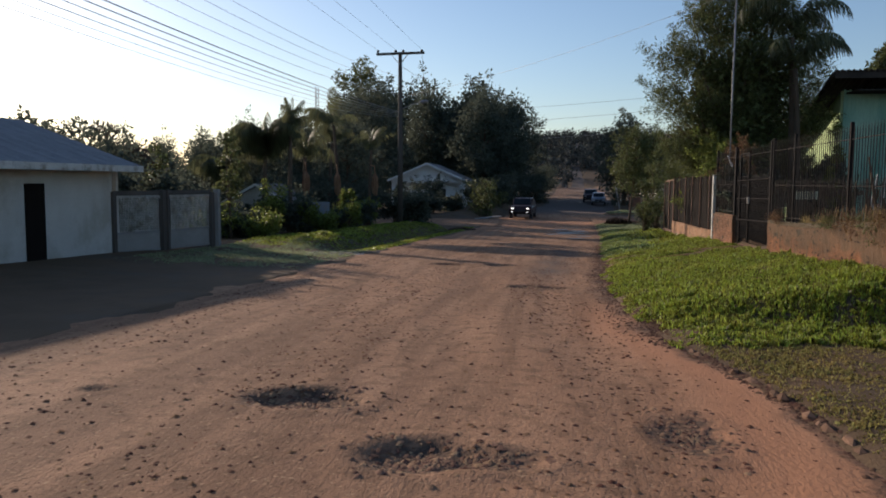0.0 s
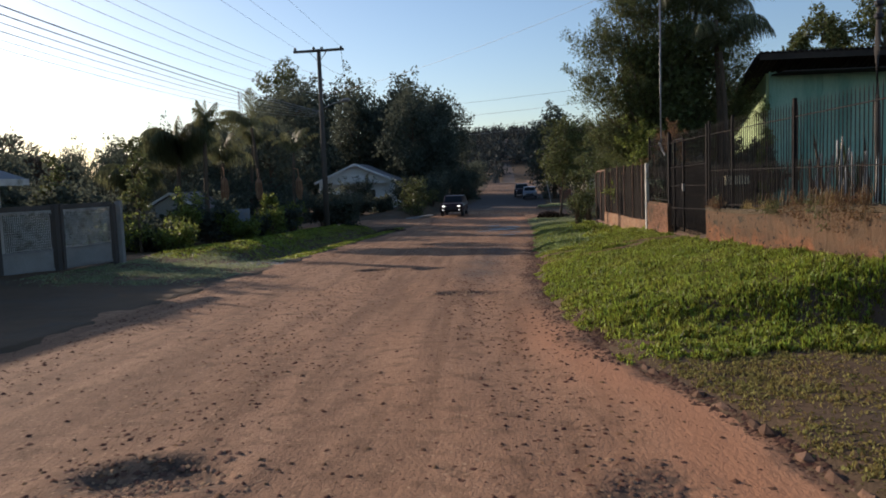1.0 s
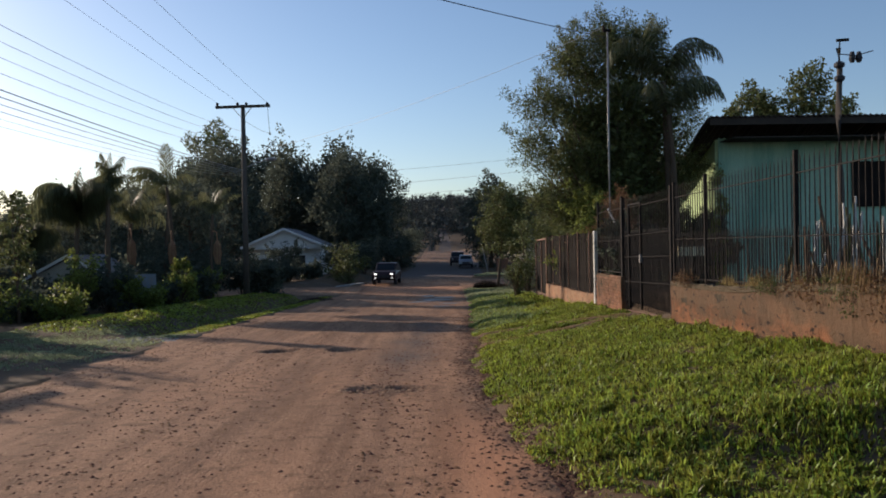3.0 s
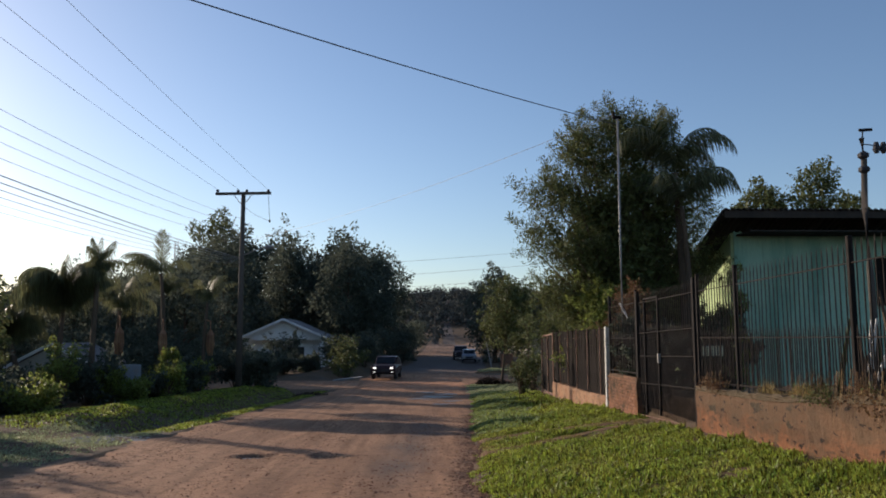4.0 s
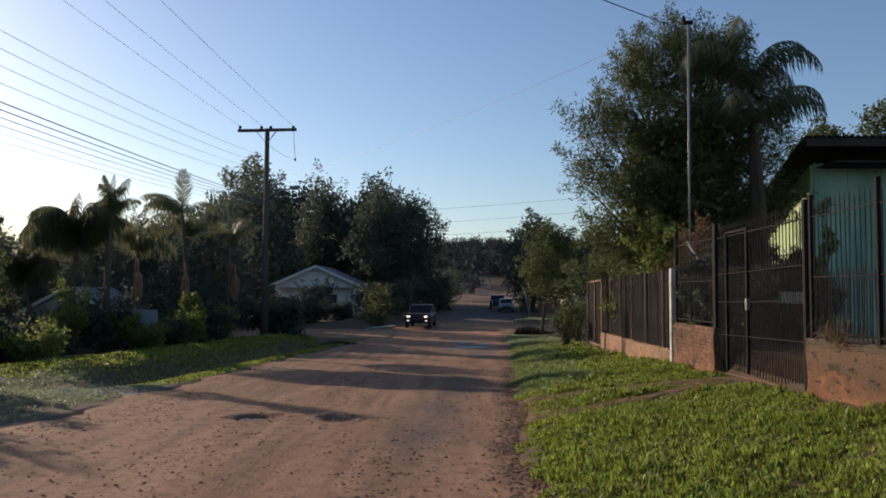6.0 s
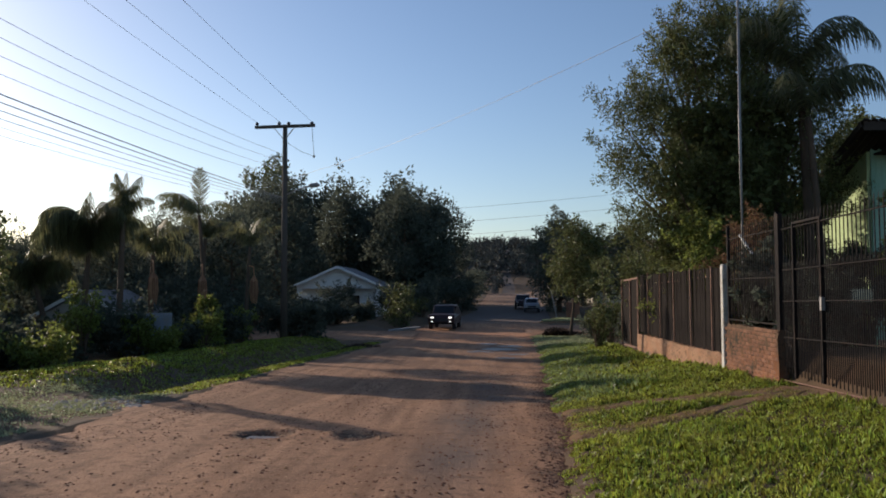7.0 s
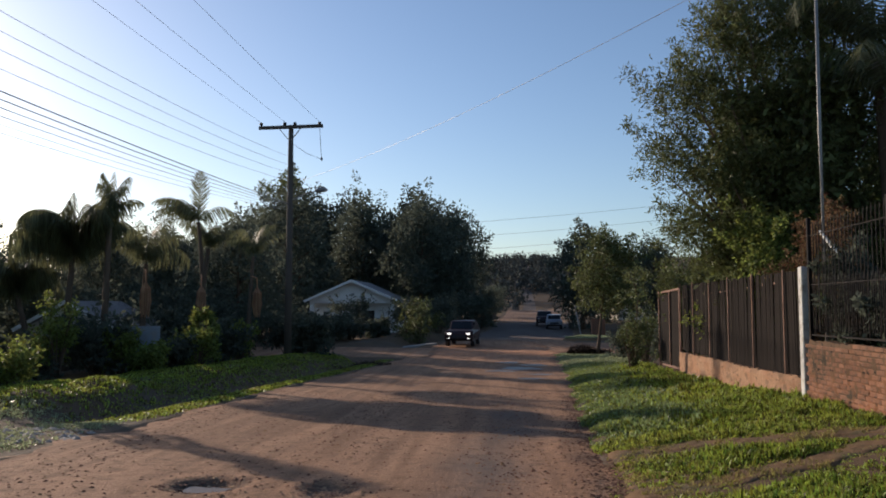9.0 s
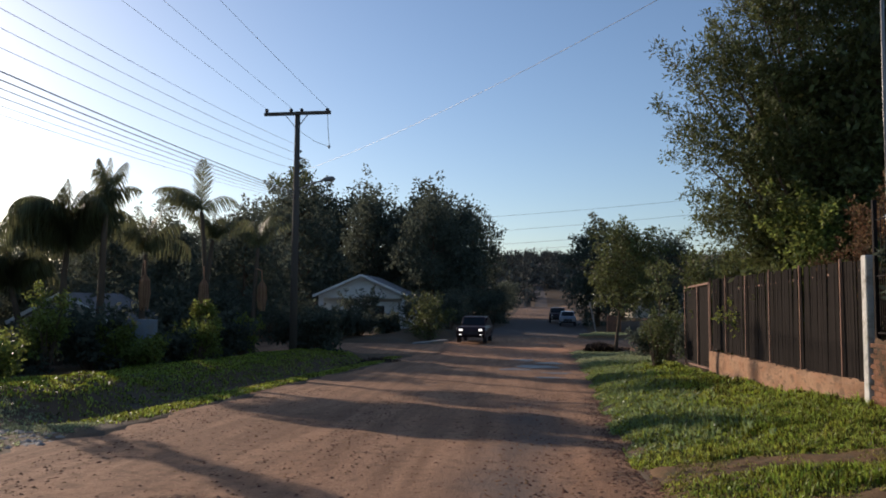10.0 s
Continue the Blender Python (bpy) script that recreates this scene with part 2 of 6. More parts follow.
M_WORN = material("worn_earth", (0.25, 0.145, 0.075), (0.13, 0.085, 0.045), 3.0, 40, rough=0.95, bump=0.6, third=(0.10, 0.085, 0.045), third_scale=2.5)
M_BRUSH = material("cut_brush", (0.10, 0.065, 0.045), (0.06, 0.04, 0.03), 3, 40, rough=0.9, bump=0.2, island=0.4)


def wall_stains(m, strength=1.0):
    """Dark mould blots and a ragged mossy band towards the top of the garden wall."""
    n, link = m.node_tree.nodes, m.node_tree.links
    bsdf = n["Principled BSDF"]
    col = bsdf.inputs["Base Color"].links[0].from_socket
    tc = n.new("ShaderNodeNewGeometry")
    mp = n.new("ShaderNodeMapping")
    mp.inputs["Scale"].default_value = (1, 0.42, 1.15)
    link.new(tc.outputs["Position"], mp.inputs["Vector"])

    def layer(scale, detail, lo, hi, amount, colour, ofs=None):
        nonlocal col
        t = n.new("ShaderNodeTexNoise")
        t.inputs["Scale"].default_value, t.inputs["Detail"].default_value, t.inputs["Roughness"].default_value = scale, detail, 0.65
        link.new(mp.outputs["Vector"], t.inputs["Vector"])
        v = t.outputs["Fac"]
        if ofs:
            sp = n.new("ShaderNodeSeparateXYZ")
            link.new(tc.outputs["Position"], sp.inputs[0])
            a = n.new("ShaderNodeMath")
            a.operation = "MULTIPLY_ADD"
            link.new(sp.outputs["Z"], a.inputs[0])
            a.inputs[1].default_value = ofs
            link.new(v, a.inputs[2])
            v = a.outputs[0]
        r = n.new("ShaderNodeMapRange")
        for k, q in zip((1, 2, 3, 4), (lo, hi, 0, amount * strength)):
            r.inputs[k].default_value = q
        link.new(v, r.inputs[0])
        x = n.new("ShaderNodeMix")
        x.data_type = "RGBA"
        link.new(r.outputs[0], x.inputs[0])
        link.new(col, x.inputs[6])
        x.inputs[7].default_value = (*colour, 1)
        col = x.outputs[2]

    layer(3.2, 6, 0.48, 0.62, 0.65, (0.33, 0.14, 0.07))
    layer(2.4, 6, 0.55, 0.80, 0.85, (0.105, 0.07, 0.045), 0.62)
    layer(2.2, 6, 0.52, 0.64, 0.7, (0.09, 0.06, 0.04))
    layer(3.4, 7, 0.58, 0.62, 0.8, (0.05, 0.044, 0.032))
    layer(11, 4, 0.595, 0.64, 0.95, (0.026, 0.021, 0.018))
    link.new(col, bsdf.inputs["Base Color"])


wall_stains(M_BRICKWALL)
wall_stains(M_BRICK, 0.35)
wall_stains(M_PLINTH, 0.5)

# ---- the lie of the land ----
YS = np.arange(-120.0, 1600.0, 0.5)


def smooth_table(pairs, width=9):
    xs, zs = zip(*pairs)
    z = np.interp(YS, xs, zs)
    k = np.hanning(width + 2)[1:-1]
    return np.convolve(np.pad(z, width // 2, "edge"), k / k.sum(), "valid")


PROFILE = smooth_table([(-120, 4.1), (0, 0), (35, -1.17), (50, -1.40), (75, -1.3), (100, -0.8), (155, 0.5), (170, 0.2), (205, -0.8), (250, 4.5), (400, 19), (500, 28), (560, 28.5), (900, 22), (1600, 12)], 21)
LEFT = smooth_table([(-120, -5.5), (15, -5.6), (35, -5.4), (43, -4.6), (49, -4.2), (60, -3.6), (66, -3.2), (75, -1.7), (88, -0.1), (100, 0.5), (158, 2.4), (180, 6.6), (300, 9), (450, 16), (1600, 60)], 11)
RIGHT = smooth_table([(-120, 2.2), (3, 2.0), (6.5, 1.85), (8.5, 1.45), (12, 1.2), (17, 1.25), (21, 1.6), (27, 1.95), (39, 2.8), (53, 3.4), (66, 5.6), (75, 6.6), (100, 8), (158, 10.8), (180, 9.8), (300, 12), (450, 19), (1600, 63)], 5)
BASE = smooth_table([(-120, 4.4), (0, 0.16), (5, -0.02), (8.3, -0.12), (9.1, -0.10), (10.1, 0.26), (12.8, 0.23), (18.4, -0.06), (25, -0.28), (26.2, -0.35), (29.4, -0.55), (35, -0.72), (46, -1.05), (54, -1.3), (75, -1.2), (100, -0.7), (160, 0.7), (205, -0.7), (250, 4.6), (400, 19), (500, 28), (560, 28.5), (900, 22), (1600, 12)], 9)


def along(table, y):
    return np.interp(y, YS, table)


def fence_x(y):
    return 4.9 + 0.03 * (np.asarray(y, float) - 13)


def step(a, b, v):
    u = np.clip((np.asarray(v, float) - a) / (b - a), 0, 1)
    return u * u * (3 - 2 * u)


def side_streets(x, y):
    """1 where the cross street meets the verges."""
    left = step(48.5, 50.5, y) * (1 - step(59, 61, y))
    right = step(54, 55.5, y) * (1 - step(66, 68, y))
    return np.where(np.asarray(x) < 0, left, right)


def land(x, y):
    """Height of the land at x, y."""
    x, y = np.asarray(x, float), np.asarray(y, float)
    p, l, r = along(PROFILE, y), along(LEFT, y), along(RIGHT, y)
    p = p - 0.93 * np.clip(p - 1, 0, None) * step(180, 230, y) * step(70, 220, np.abs(x - 20))   # the far hill falls away on both sides
    open_ = 1 - side_streets(x, y)
    # towards the fence
    fx = fence_x(y)
    b = along(BASE, y) - p
    right = 0.05 * step(0, 0.25, x - r) + (b - 0.05) * np.clip((x - r) / (fx - r), 0, 1) ** 0.9
    u = np.clip((x - r) / (fx - r), 0, 1)
    edge = y + 0.35 * (x - 3.2) + 0.06 * np.sin(x * 4)
    right = right + 0.52 * u * (step(9.3, 10.15, edge) - step(7.6, 13.5, edge)) * (x < fx)
    right = np.where(x > fx, b + 0.45 * step(0.1, 0.25, x - fx) * (1 - step(24.7, 25.1, y)), right)
    # towards the palms: a shallow ditch and a grassy bank
    d = l - x
    bank = step(24.5, 27.5, y)
    wave = 0.05 * np.sin(y * 0.9) + 0.04 * np.sin(y * 2.3 + 1)
    left = bank * (-0.24 * np.exp(-((d - 1.6) / 0.55) ** 2) + (0.27 + wave) * (np.exp(-((d - 2.95) / 0.65) ** 2) + 0.75 * step(2.95, 3.6, d) * (1 - step(4.2, 6.5, d)))) + 0.14 * step(2, 6, d)
    return p + open_ * (np.where(x > r, right, 0) + np.where(x < l, left, 0))


# loose patches and holes in the road: x, y, half width, half length, depth
HOLES = [(-1.85, 5.75, 0.48, 0.34, 0.075), (-0.72, 4.55, 0.42, 0.34, 0.06), (-0.27, 4.5, 0.30, 0.22, 0.02), (0.97, 5.25, 0.26, 0.5, 0.015), (-2.52, 20.4, 0.42, 0.42, 0.07),
         (-1.25, 20.3, 0.30, 0.40, 0.04), (-0.35, 14.7, 0.30, 0.36, 0.035), (0.15, 14.75, 0.30, 0.3, 0.03), (-3.6, 5.75, 0.12, 0.12, 0.02)]


def hole_mask(x, y):
    m = np.zeros_like(x)
    for hx, hy, a, b, depth in HOLES:
        wob = 1 + 0.22 * np.sin(3 * np.arctan2(y - hy, x - hx) + hx * 5) + 0.12 * np.sin(7 * np.arctan2(y - hy, x - hx) + hy)
        q = np.hypot((x - hx) / a, (y - hy) / b) / wob
        m = np.maximum(m, (1 - step(0.65, 1.25, q)))
    return m


def road_height(x, y):
    z = land(x, y)
    for hx, hy, a, b, depth in HOLES:
        q = np.hypot((x - hx) / a, (y - hy) / b)
        z = z - depth * (1 - step(0.5, 1.05, q)) + 0.012 * np.exp(-((q - 1.25) / 0.25) ** 2)
    l, r = along(LEFT, y), along(RIGHT, y)
    u = (x - l) / (r - l)
    ruts = -0.018 * (np.exp(-((u - 0.86) / 0.07) ** 2) + np.exp(-((u - 0.62) / 0.06) ** 2) + np.exp(-((u - 0.38) / 0.08) ** 2))
    return z + ruts + 0.004 * np.sin(x * 5.1 + np.sin(y * 0.7)) * np.sin(y * 0.6 + x) + 0.002 * np.sin(x * 13 + y * 3) * np.sin(y * 9 - x * 4)


def grid_mesh(name, X, Y, Z, mat, smooth=True):
    r, c = X.shape
    i = np.arange(r * c).reshape(r, c)
    f = np.stack([i[:-1, :-1], i[:-1, 1:], i[1:, 1:], i[1:, :-1]], -1).reshape(-1, 4)
    return raw_mesh(name, np.stack([X, Y, Z], -1).reshape(-1, 3), f, mat, smooth)


def earth_material():
    """Compacted red earth: pale wheel tracks along the road, grey grit, dark damp gravel and painted shade where the
    attribute says so.
    """
    m = material("red_earth_road", (0.48, 0.272, 0.16), (0.385, 0.20, 0.112), 0.5, 28, rough=0.95, bump=0.5, spread=0.4, stretch=(1, 0.5, 1))
    n, link = m.node_tree.nodes, m.node_tree.links
    bsdf = n["Principled BSDF"]
    col = bsdf.inputs["Base Color"].links[0].from_socket
    tc = n.new("ShaderNodeTexCoord")

    def tex(scale, vec, detail=4):
        t = n.new("ShaderNodeTexNoise")
        t.inputs["Scale"].default_value, t.inputs["Detail"].default_value = scale, detail
        link.new(vec, t.inputs["Vector"])
        return t.outputs["Fac"]

    def rng_(v, a, b, lo=0, hi=1):
        r = n.new("ShaderNodeMapRange")
        for k, q in zip((1, 2, 3, 4), (a, b, lo, hi)):
            r.inputs[k].default_value = q
        link.new(v, r.inputs[0])
        return r.outputs[0]

    def mixc(f, a, b):
        x = n.new("ShaderNodeMix")
        x.data_type = "RGBA"
        link.new(f, x.inputs[0])
        link.new(a, x.inputs[6])
        if hasattr(b, "is_output"):
            link.new(b, x.inputs[7])
        else:
            x.inputs[7].default_value = (*b, 1)
        return x.outputs[2]

    mp = n.new("ShaderNodeMapping")
    mp.inputs["Scale"].default_value = (1, 0.07, 1)
    link.new(tc.outputs["Object"], mp.inputs["Vector"])
    col = mixc(rng_(tex(2.6, mp.outputs["Vector"]), 0.44, 0.60, 0, 0.8), col, (0.26, 0.14, 0.082))
    col = mixc(rng_(tex(5, tc.outputs["Object"], 8), 0.50, 0.68, 0, 0.7), col, (0.19, 0.105, 0.06))
    mp2 = n.new("ShaderNodeMapping")
    mp2.inputs["Scale"].default_value = (1, 0.05, 1)
    link.new(tc.outputs["Object"], mp2.inputs["Vector"])
    col = mixc(rng_(tex(3.6, mp2.outputs["Vector"], 3), 0.50, 0.66, 0, 0.6), col, (0.215, 0.115, 0.065))
    col = mixc(rng_(tex(55, tc.outputs["Object"], 2), 0.60, 0.68, 0, 0.8), col, (0.13, 0.075, 0.045))
    col = mixc(rng_(tex(24, tc.outputs["Object"], 3), 0.62, 0.70, 0, 0.55), col, (0.56, 0.35, 0.20))
    at = n.new("ShaderNodeAttribute")
    at.attribute_name = "damp"
    sp = n.new("ShaderNodeSeparateColor")
    link.new(at.outputs["Color"], sp.inputs[0])
    red = rng_(sp.outputs[1], 0, 1, 0, 0.8)
    col = mixc(red, col, (0.50, 0.235, 0.125))
    brk = n.new("ShaderNodeMath")
    brk.operation = "MULTIPLY"
    link.new(sp.outputs[0], brk.inputs[0])
    link.new(rng_(tex(14, tc.outputs["Object"], 5), 0.36, 0.58, 0.35, 1), brk.inputs[1])
    col = mixc(brk.outputs[0], col, (0.095, 0.064, 0.047))
    col = mixc(rng_(sp.outputs[2], 0, 1, 0, 0.95), col, (0.12, 0.10, 0.088))
    link.new(col, bsdf.inputs["Base Color"])
    return m


M_EARTH = earth_material()

# the road, one sheet with holes and ruts
rows = np.concatenate([np.arange(-60, 0, 2.0), np.arange(0, 26, 0.07), np.arange(26, 60, 0.25), np.arange(60, 120, 1.0), np.arange(120, 620, 8.0)])
us = np.concatenate([[-0.035], np.linspace(0, 1, 121), [1.035]])
Y = np.repeat(rows[:, None], len(us), 1)
ragged = 0.12 * np.sin(rows * 1.3) + 0.08 * np.sin(rows * 3.1 + 1) + 0.04 * np.sin(rows * 8.3)
L_, R_ = along(LEFT, rows) + ragged * 1.6, along(RIGHT, rows) + 0.6 * np.roll(ragged, 9)
X = L_[:, None] + us[None] * (R_ - L_)[:, None]
Z = road_height(X, Y)
Z[:, 0] -= 0.10
Z[:, -1] -= 0.10
road_me = grid_mesh("road", X, Y, Z, M_EARTH)
att = road_me.color_attributes.new("damp", "FLOAT_COLOR", "POINT")
rgba = np.ones((X.size, 4), np.float32)
# red: damp holes, ruts, edge soil, plus shade painted in the kerb groove
rgba[:, 0] = np.maximum(hole_mask(X, Y), 0.24 * (np.exp(-((us[None] - 0.64 - 0.01 * np.sin(Y * 0.4)) / 0.028) ** 2) + 0.8 * np.exp(-((us[None] - 0.44) / 0.035) ** 2) + 0.7 * np.exp(-((us[None] - 0.81) / 0.025) ** 2)) * (0.65 + 0.35 * np.sin(Y * 1.1 + 2 * np.sin(Y * 0.37))) * (1 - step(34, 44, Y)) + 0.95 * step(0.93, 0.985, us)[None] * (0.6 + 0.4 * np.sin(Y * 4.0)) * step(8.5, 10.5, Y) + 0.7 * step(0.982, 0.995, us)[None] * (1 - step(8.5, 10.5, Y))).ravel()
rgba[:, 1] = (np.exp(-((us[None] - 0.955 - 0.012 * np.sin(Y)) / 0.06) ** 2) * (1 - step(10, 14, Y)) + np.exp(-((Y - 56) / 6.0) ** 2) * 0.8).ravel()
# blue: grey grit, plus shade painted on the far road, its sunlit stretch paler
rgba[:, 2] = (step(66, 76, Y) * (1 - 0.65 * step(98, 108, Y) * (1 - step(165, 175, Y))) + (0.62 + 0.15 * np.sin(Y * 2.1)) * np.exp(-((us[None] - 0.82 - 0.015 * np.sin(Y * 0.8)) / 0.075) ** 2) * step(15, 19, Y) * (1 - step(29, 34, Y)) + 0.6 * np.exp(-((X - 1.3) / 0.9) ** 2 - ((Y - 44) / 3.5) ** 2)).ravel().clip(0, 1)
att.data.foreach_set("color", rgba.ravel())
road = tagged(new("road", road_me), "rutted red earth road with gravel and potholes", "road", kind="structure")

# the side streets
def ribbon(name, x0, x1, y0, y1, label):
    xs, ys = np.linspace(x0, x1, 80), np.linspace(y0, y1, 24)
    X, Y = np.meshgrid(xs, ys)
    edge = np.minimum(np.arange(24), 23 - np.arange(24))[:, None]
    Y = Y + 0.25 * np.sin(X * 0.8 + (Y > (y0 + y1) / 2) * 2)
    Z = land(X, Y) + 0.035 - 0.10 * (edge == 0)
    me = grid_mesh(name, X, Y, Z, M_EARTH)
    return tagged(new(name, me), label, "road", kind="structure")


ribbon("side_road", -60, -3.0, 50.2, 59.2, "red earth side street by the white house")
ribbon("side_road", 3.3, 60, 55.6, 66.0, "red earth side street beyond the lawn")

# the ground: one sheet to the horizon, sunk a little under the road
gy = np.concatenate([[-120, -90], np.arange(-60, -4, 3.0), np.arange(-4, 8, 0.4), np.arange(8, 13, 0.15), np.arange(13, 62, 0.4), np.arange(62, 110, 2.0), np.arange(110, 300, 12.0), np.arange(300, 700, 25.0), [800, 1000, 1300, 1600]])
left_off = np.array([1500, 1000, 600, 300, 160, 90, 60, 40, 28, 20, 14, 10, 8, 7, 6, 5.4, 4.8, 4.4, 4.0, 3.6, 3.2, 2.8, 2.4, 2.0, 1.6, 1.2, 0.9, 0.6, 0.3, 0.12, 0.0])
right_off = np.array([0.0, 0.08, 0.2, 0.4, 0.7, 1.0, 1.4, 1.8, 2.2, 2.6, 3.0, 3.3, 3.6, 3.9, 4.2, 4.6, 5.2, 6, 8, 11, 15, 20, 30, 45, 70, 120, 250, 500, 1000, 1500])
gl, gr = along(LEFT, gy), along(RIGHT, gy)
GX = np.concatenate([gl[:, None] - left_off, gl[:, None] + 0.25, (gl[:, None] * 0.7 + gr[:, None] * 0.3), (gl[:, None] * 0.3 + gr[:, None] * 0.7), gr[:, None] - 0.25, gr[:, None] + right_off], 1)
GY = np.repeat(gy[:, None], GX.shape[1], 1)
GZ = land(GX, GY) + np.where((GX > gl[:, None] + 0.1) & (GX < gr[:, None] - 0.1), -0.16, 0.0) + 0.015 * np.sin(GX * 3.1 + GY) * np.sin(GY * 2.3)
GZ += np.where(np.abs(GX) > 60, 4 * np.sin(GX * 0.004 + GY * 0.003), 0)
ground = tagged(new("ground", grid_mesh("ground", GX, GY, GZ, M_SOIL)), "earthy verge and grassland with sparse grass", "ground", kind="structure")

# ---- plants ----
def sprigs(cs, rs, centre, rng, each, reach):
    """Little outward sprays beyond the clumps, to break the outline."""
    cs2, rs2 = list(cs), list(rs)
    for c, r in zip(cs, rs):
        for _ in range(each):
            d = np.asarray(c) - centre
            d = d / (np.linalg.norm(d) + 1e-6) + rng.normal(size=3) * 0.55
            d /= np.linalg.norm(d)
            for u in (0.9, 1.25):
                cs2.append(np.asarray(c) + d * r * (u + reach * rng.random()))
                rs2.append(r * 0.24)
    return cs2, rs2


def tree(name, m, label, height, radius, trunk=0.18, base=0.3, leaves=9000, size=0.26, mat=None, seed=1, clumps=26, group="", flat=0.8, lean=0.0, narrow=1.0, spray=(3, 0.35)):
    """Tapered trunk with limbs, crown of clumped leaves with gaps."""
    rng = np.random.default_rng(seed)
    t = thing(name, m, label, "tree", group)
    zc = base * height
    bm = B()
    bend = rng.normal(size=2) * 0.04 * height
    pts = [(bend[0] * u ** 2 + lean * u, bend[1] * u ** 2, height * 0.8 * u - 0.25) for u in np.linspace(0, 1, 7)]
    tube(bm, pts, [trunk * (1.15 - 0.95 * u) for u in np.linspace(0, 1, 7)], 8)
    cs, rs = [], []
    for k in range(clumps):
        a, u = k * 2.4 + rng.random(), (k + 0.5) / clumps
        prof = math.sin(math.pi * min(1, 0.12 + 0.9 * u)) ** 0.6
        r = radius * prof * (0.45 + 0.5 * rng.random())
        z = zc + (height - zc) * (0.06 + 0.86 * u)
        c = np.array([math.cos(a) * r * narrow + lean, math.sin(a) * r * narrow, z + rng.normal() * 0.05 * height])
        cs.append(c)
        rs.append(radius * (0.30 + 0.22 * rng.random()))
        if k % 2 == 0:
            h0 = min(c[2] - 0.1, max(zc * 0.8, c[2] - 0.35 * r - 0.5))
            s = Vector((bend[0] * (h0 / height) ** 2 + lean * h0 / height, bend[1] * (h0 / height) ** 2, h0))
            e = Vector(c)
            tube(bm, [s, s.lerp(e, 0.5) + Vector((0, 0, 0.1)), e], [trunk * 0.38, trunk * 0.22, trunk * 0.07], 5)
    part("trunk", bm, M_BARK, t, smooth=True)
    cs, rs = sprigs(cs, rs, np.array([lean, 0, (zc + height) / 2]), rng, spray[0], spray[1])
    v, f = leaf_cloud(cs, rs, leaves, size, rng, flat)
    part("crown", raw_mesh("crown", v, f, mat or M_LEAF), None, t)
    return t


def bush(name, m, label, height, radius, leaves=3000, size=0.16, mat=None, seed=1, group="", category="bush"):
    rng = np.random.default_rng(seed)
    t = thing(name, m, label, category, group)
    bm = B()
    cs, rs = [], []
    for k in range(16):
        a, u = k * 2.4 + rng.random(), rng.random()
        c = np.array([math.cos(a) * radius * 0.75 * rng.random() ** 0.5, math.sin(a) * radius * 0.75 * rng.random() ** 0.5, height * (0.16 + 0.68 * u)])
        cs.append(c)
        rs.append(0.36 * radius * (0.6 + 0.7 * rng.random()))
        tube(bm, [(c[0] * 0.15, c[1] * 0.15, -0.1), (c[0] * 0.5, c[1] * 0.5, c[2] * 0.55), c], [0.03, 0.02, 0.008], 5)
    part("woody_base", bm, M_BARK, t)
    cs, rs = sprigs(cs, rs, np.array([0, 0, height * 0.3]), rng, 3, 0.5)
    v, f = leaf_cloud(cs, rs, leaves, size, rng, 0.9, 0.1, 0.3)
    v[:, 2] = np.maximum(v[:, 2], 0.01)
    part("leaves", raw_mesh("leaves", v, f, mat or M_LEAF), None, t)
    return t


def frond_mesh(length, arch, leaflets, width, rng, hang=0.5, start=1.15, ratio=0.30):
    """A palm frond from the origin out along +x, arching down: rib and leaflets."""
    v, f = [], []
    pts = []
    for u in np.linspace(0, 1, 14):
        ang = start - arch * u ** 1.5
        pts.append((ang, u))
    p, path = np.zeros(3), []
    for ang, u in pts:
        path.append(p.copy())
        p = p + np.array([math.cos(ang), 0, math.sin(ang)]) * length / 14
    path = np.array(path)
    for i in range(len(path) - 1):
        a, b = path[i], path[i + 1]
        w0, w1 = 0.03 * (1 - i / 14), 0.03 * (1 - (i + 1) / 14)
        k = len(v)
        v += [a + [0, w0, 0], a + [0, 0, w0], a - [0, w0, 0], b + [0, w1, 0], b + [0, 0, w1], b - [0, w1, 0]]
        f += [(k, k + 1, k + 4, k + 3), (k + 1, k + 2, k + 5, k + 4)]
    for side in (-1, 1):
        for j in range(leaflets):
            u = 0.12 + 0.88 * j / leaflets
            i = u * 12.99
            q = path[int(i)] * (1 - i % 1) + path[min(int(i) + 1, 13)] * (i % 1)
            d = path[min(int(i) + 1, 13)] - path[int(i)]
            d = d / (np.linalg.norm(d) + 1e-9)
            ln = length * ratio * math.sin(math.pi * (0.12 + 0.83 * u)) * (0.85 + 0.3 * rng.random())
            out = np.array([0, side, 0]) * 0.8 + d * 0.55 + np.array([0, 0, -hang]) + rng.normal(size=3) * 0.10
            out /= np.linalg.norm(out)
            mid, tip = q + out * ln * 0.55, q + out * ln + np.array([0, 0, -0.25 * ln * (0.5 + hang)])
            k = len(v)
            v += [q - d * width * 0.4, q + d * width * 0.4, mid + d * width * 0.5, mid - d * width * 0.5, tip, tip + d * 0.006]
            f += [(k, k + 1, k + 2, k + 3), (k + 3, k + 2, k + 5, k + 4)]
    return np.array(v), np.array(f)


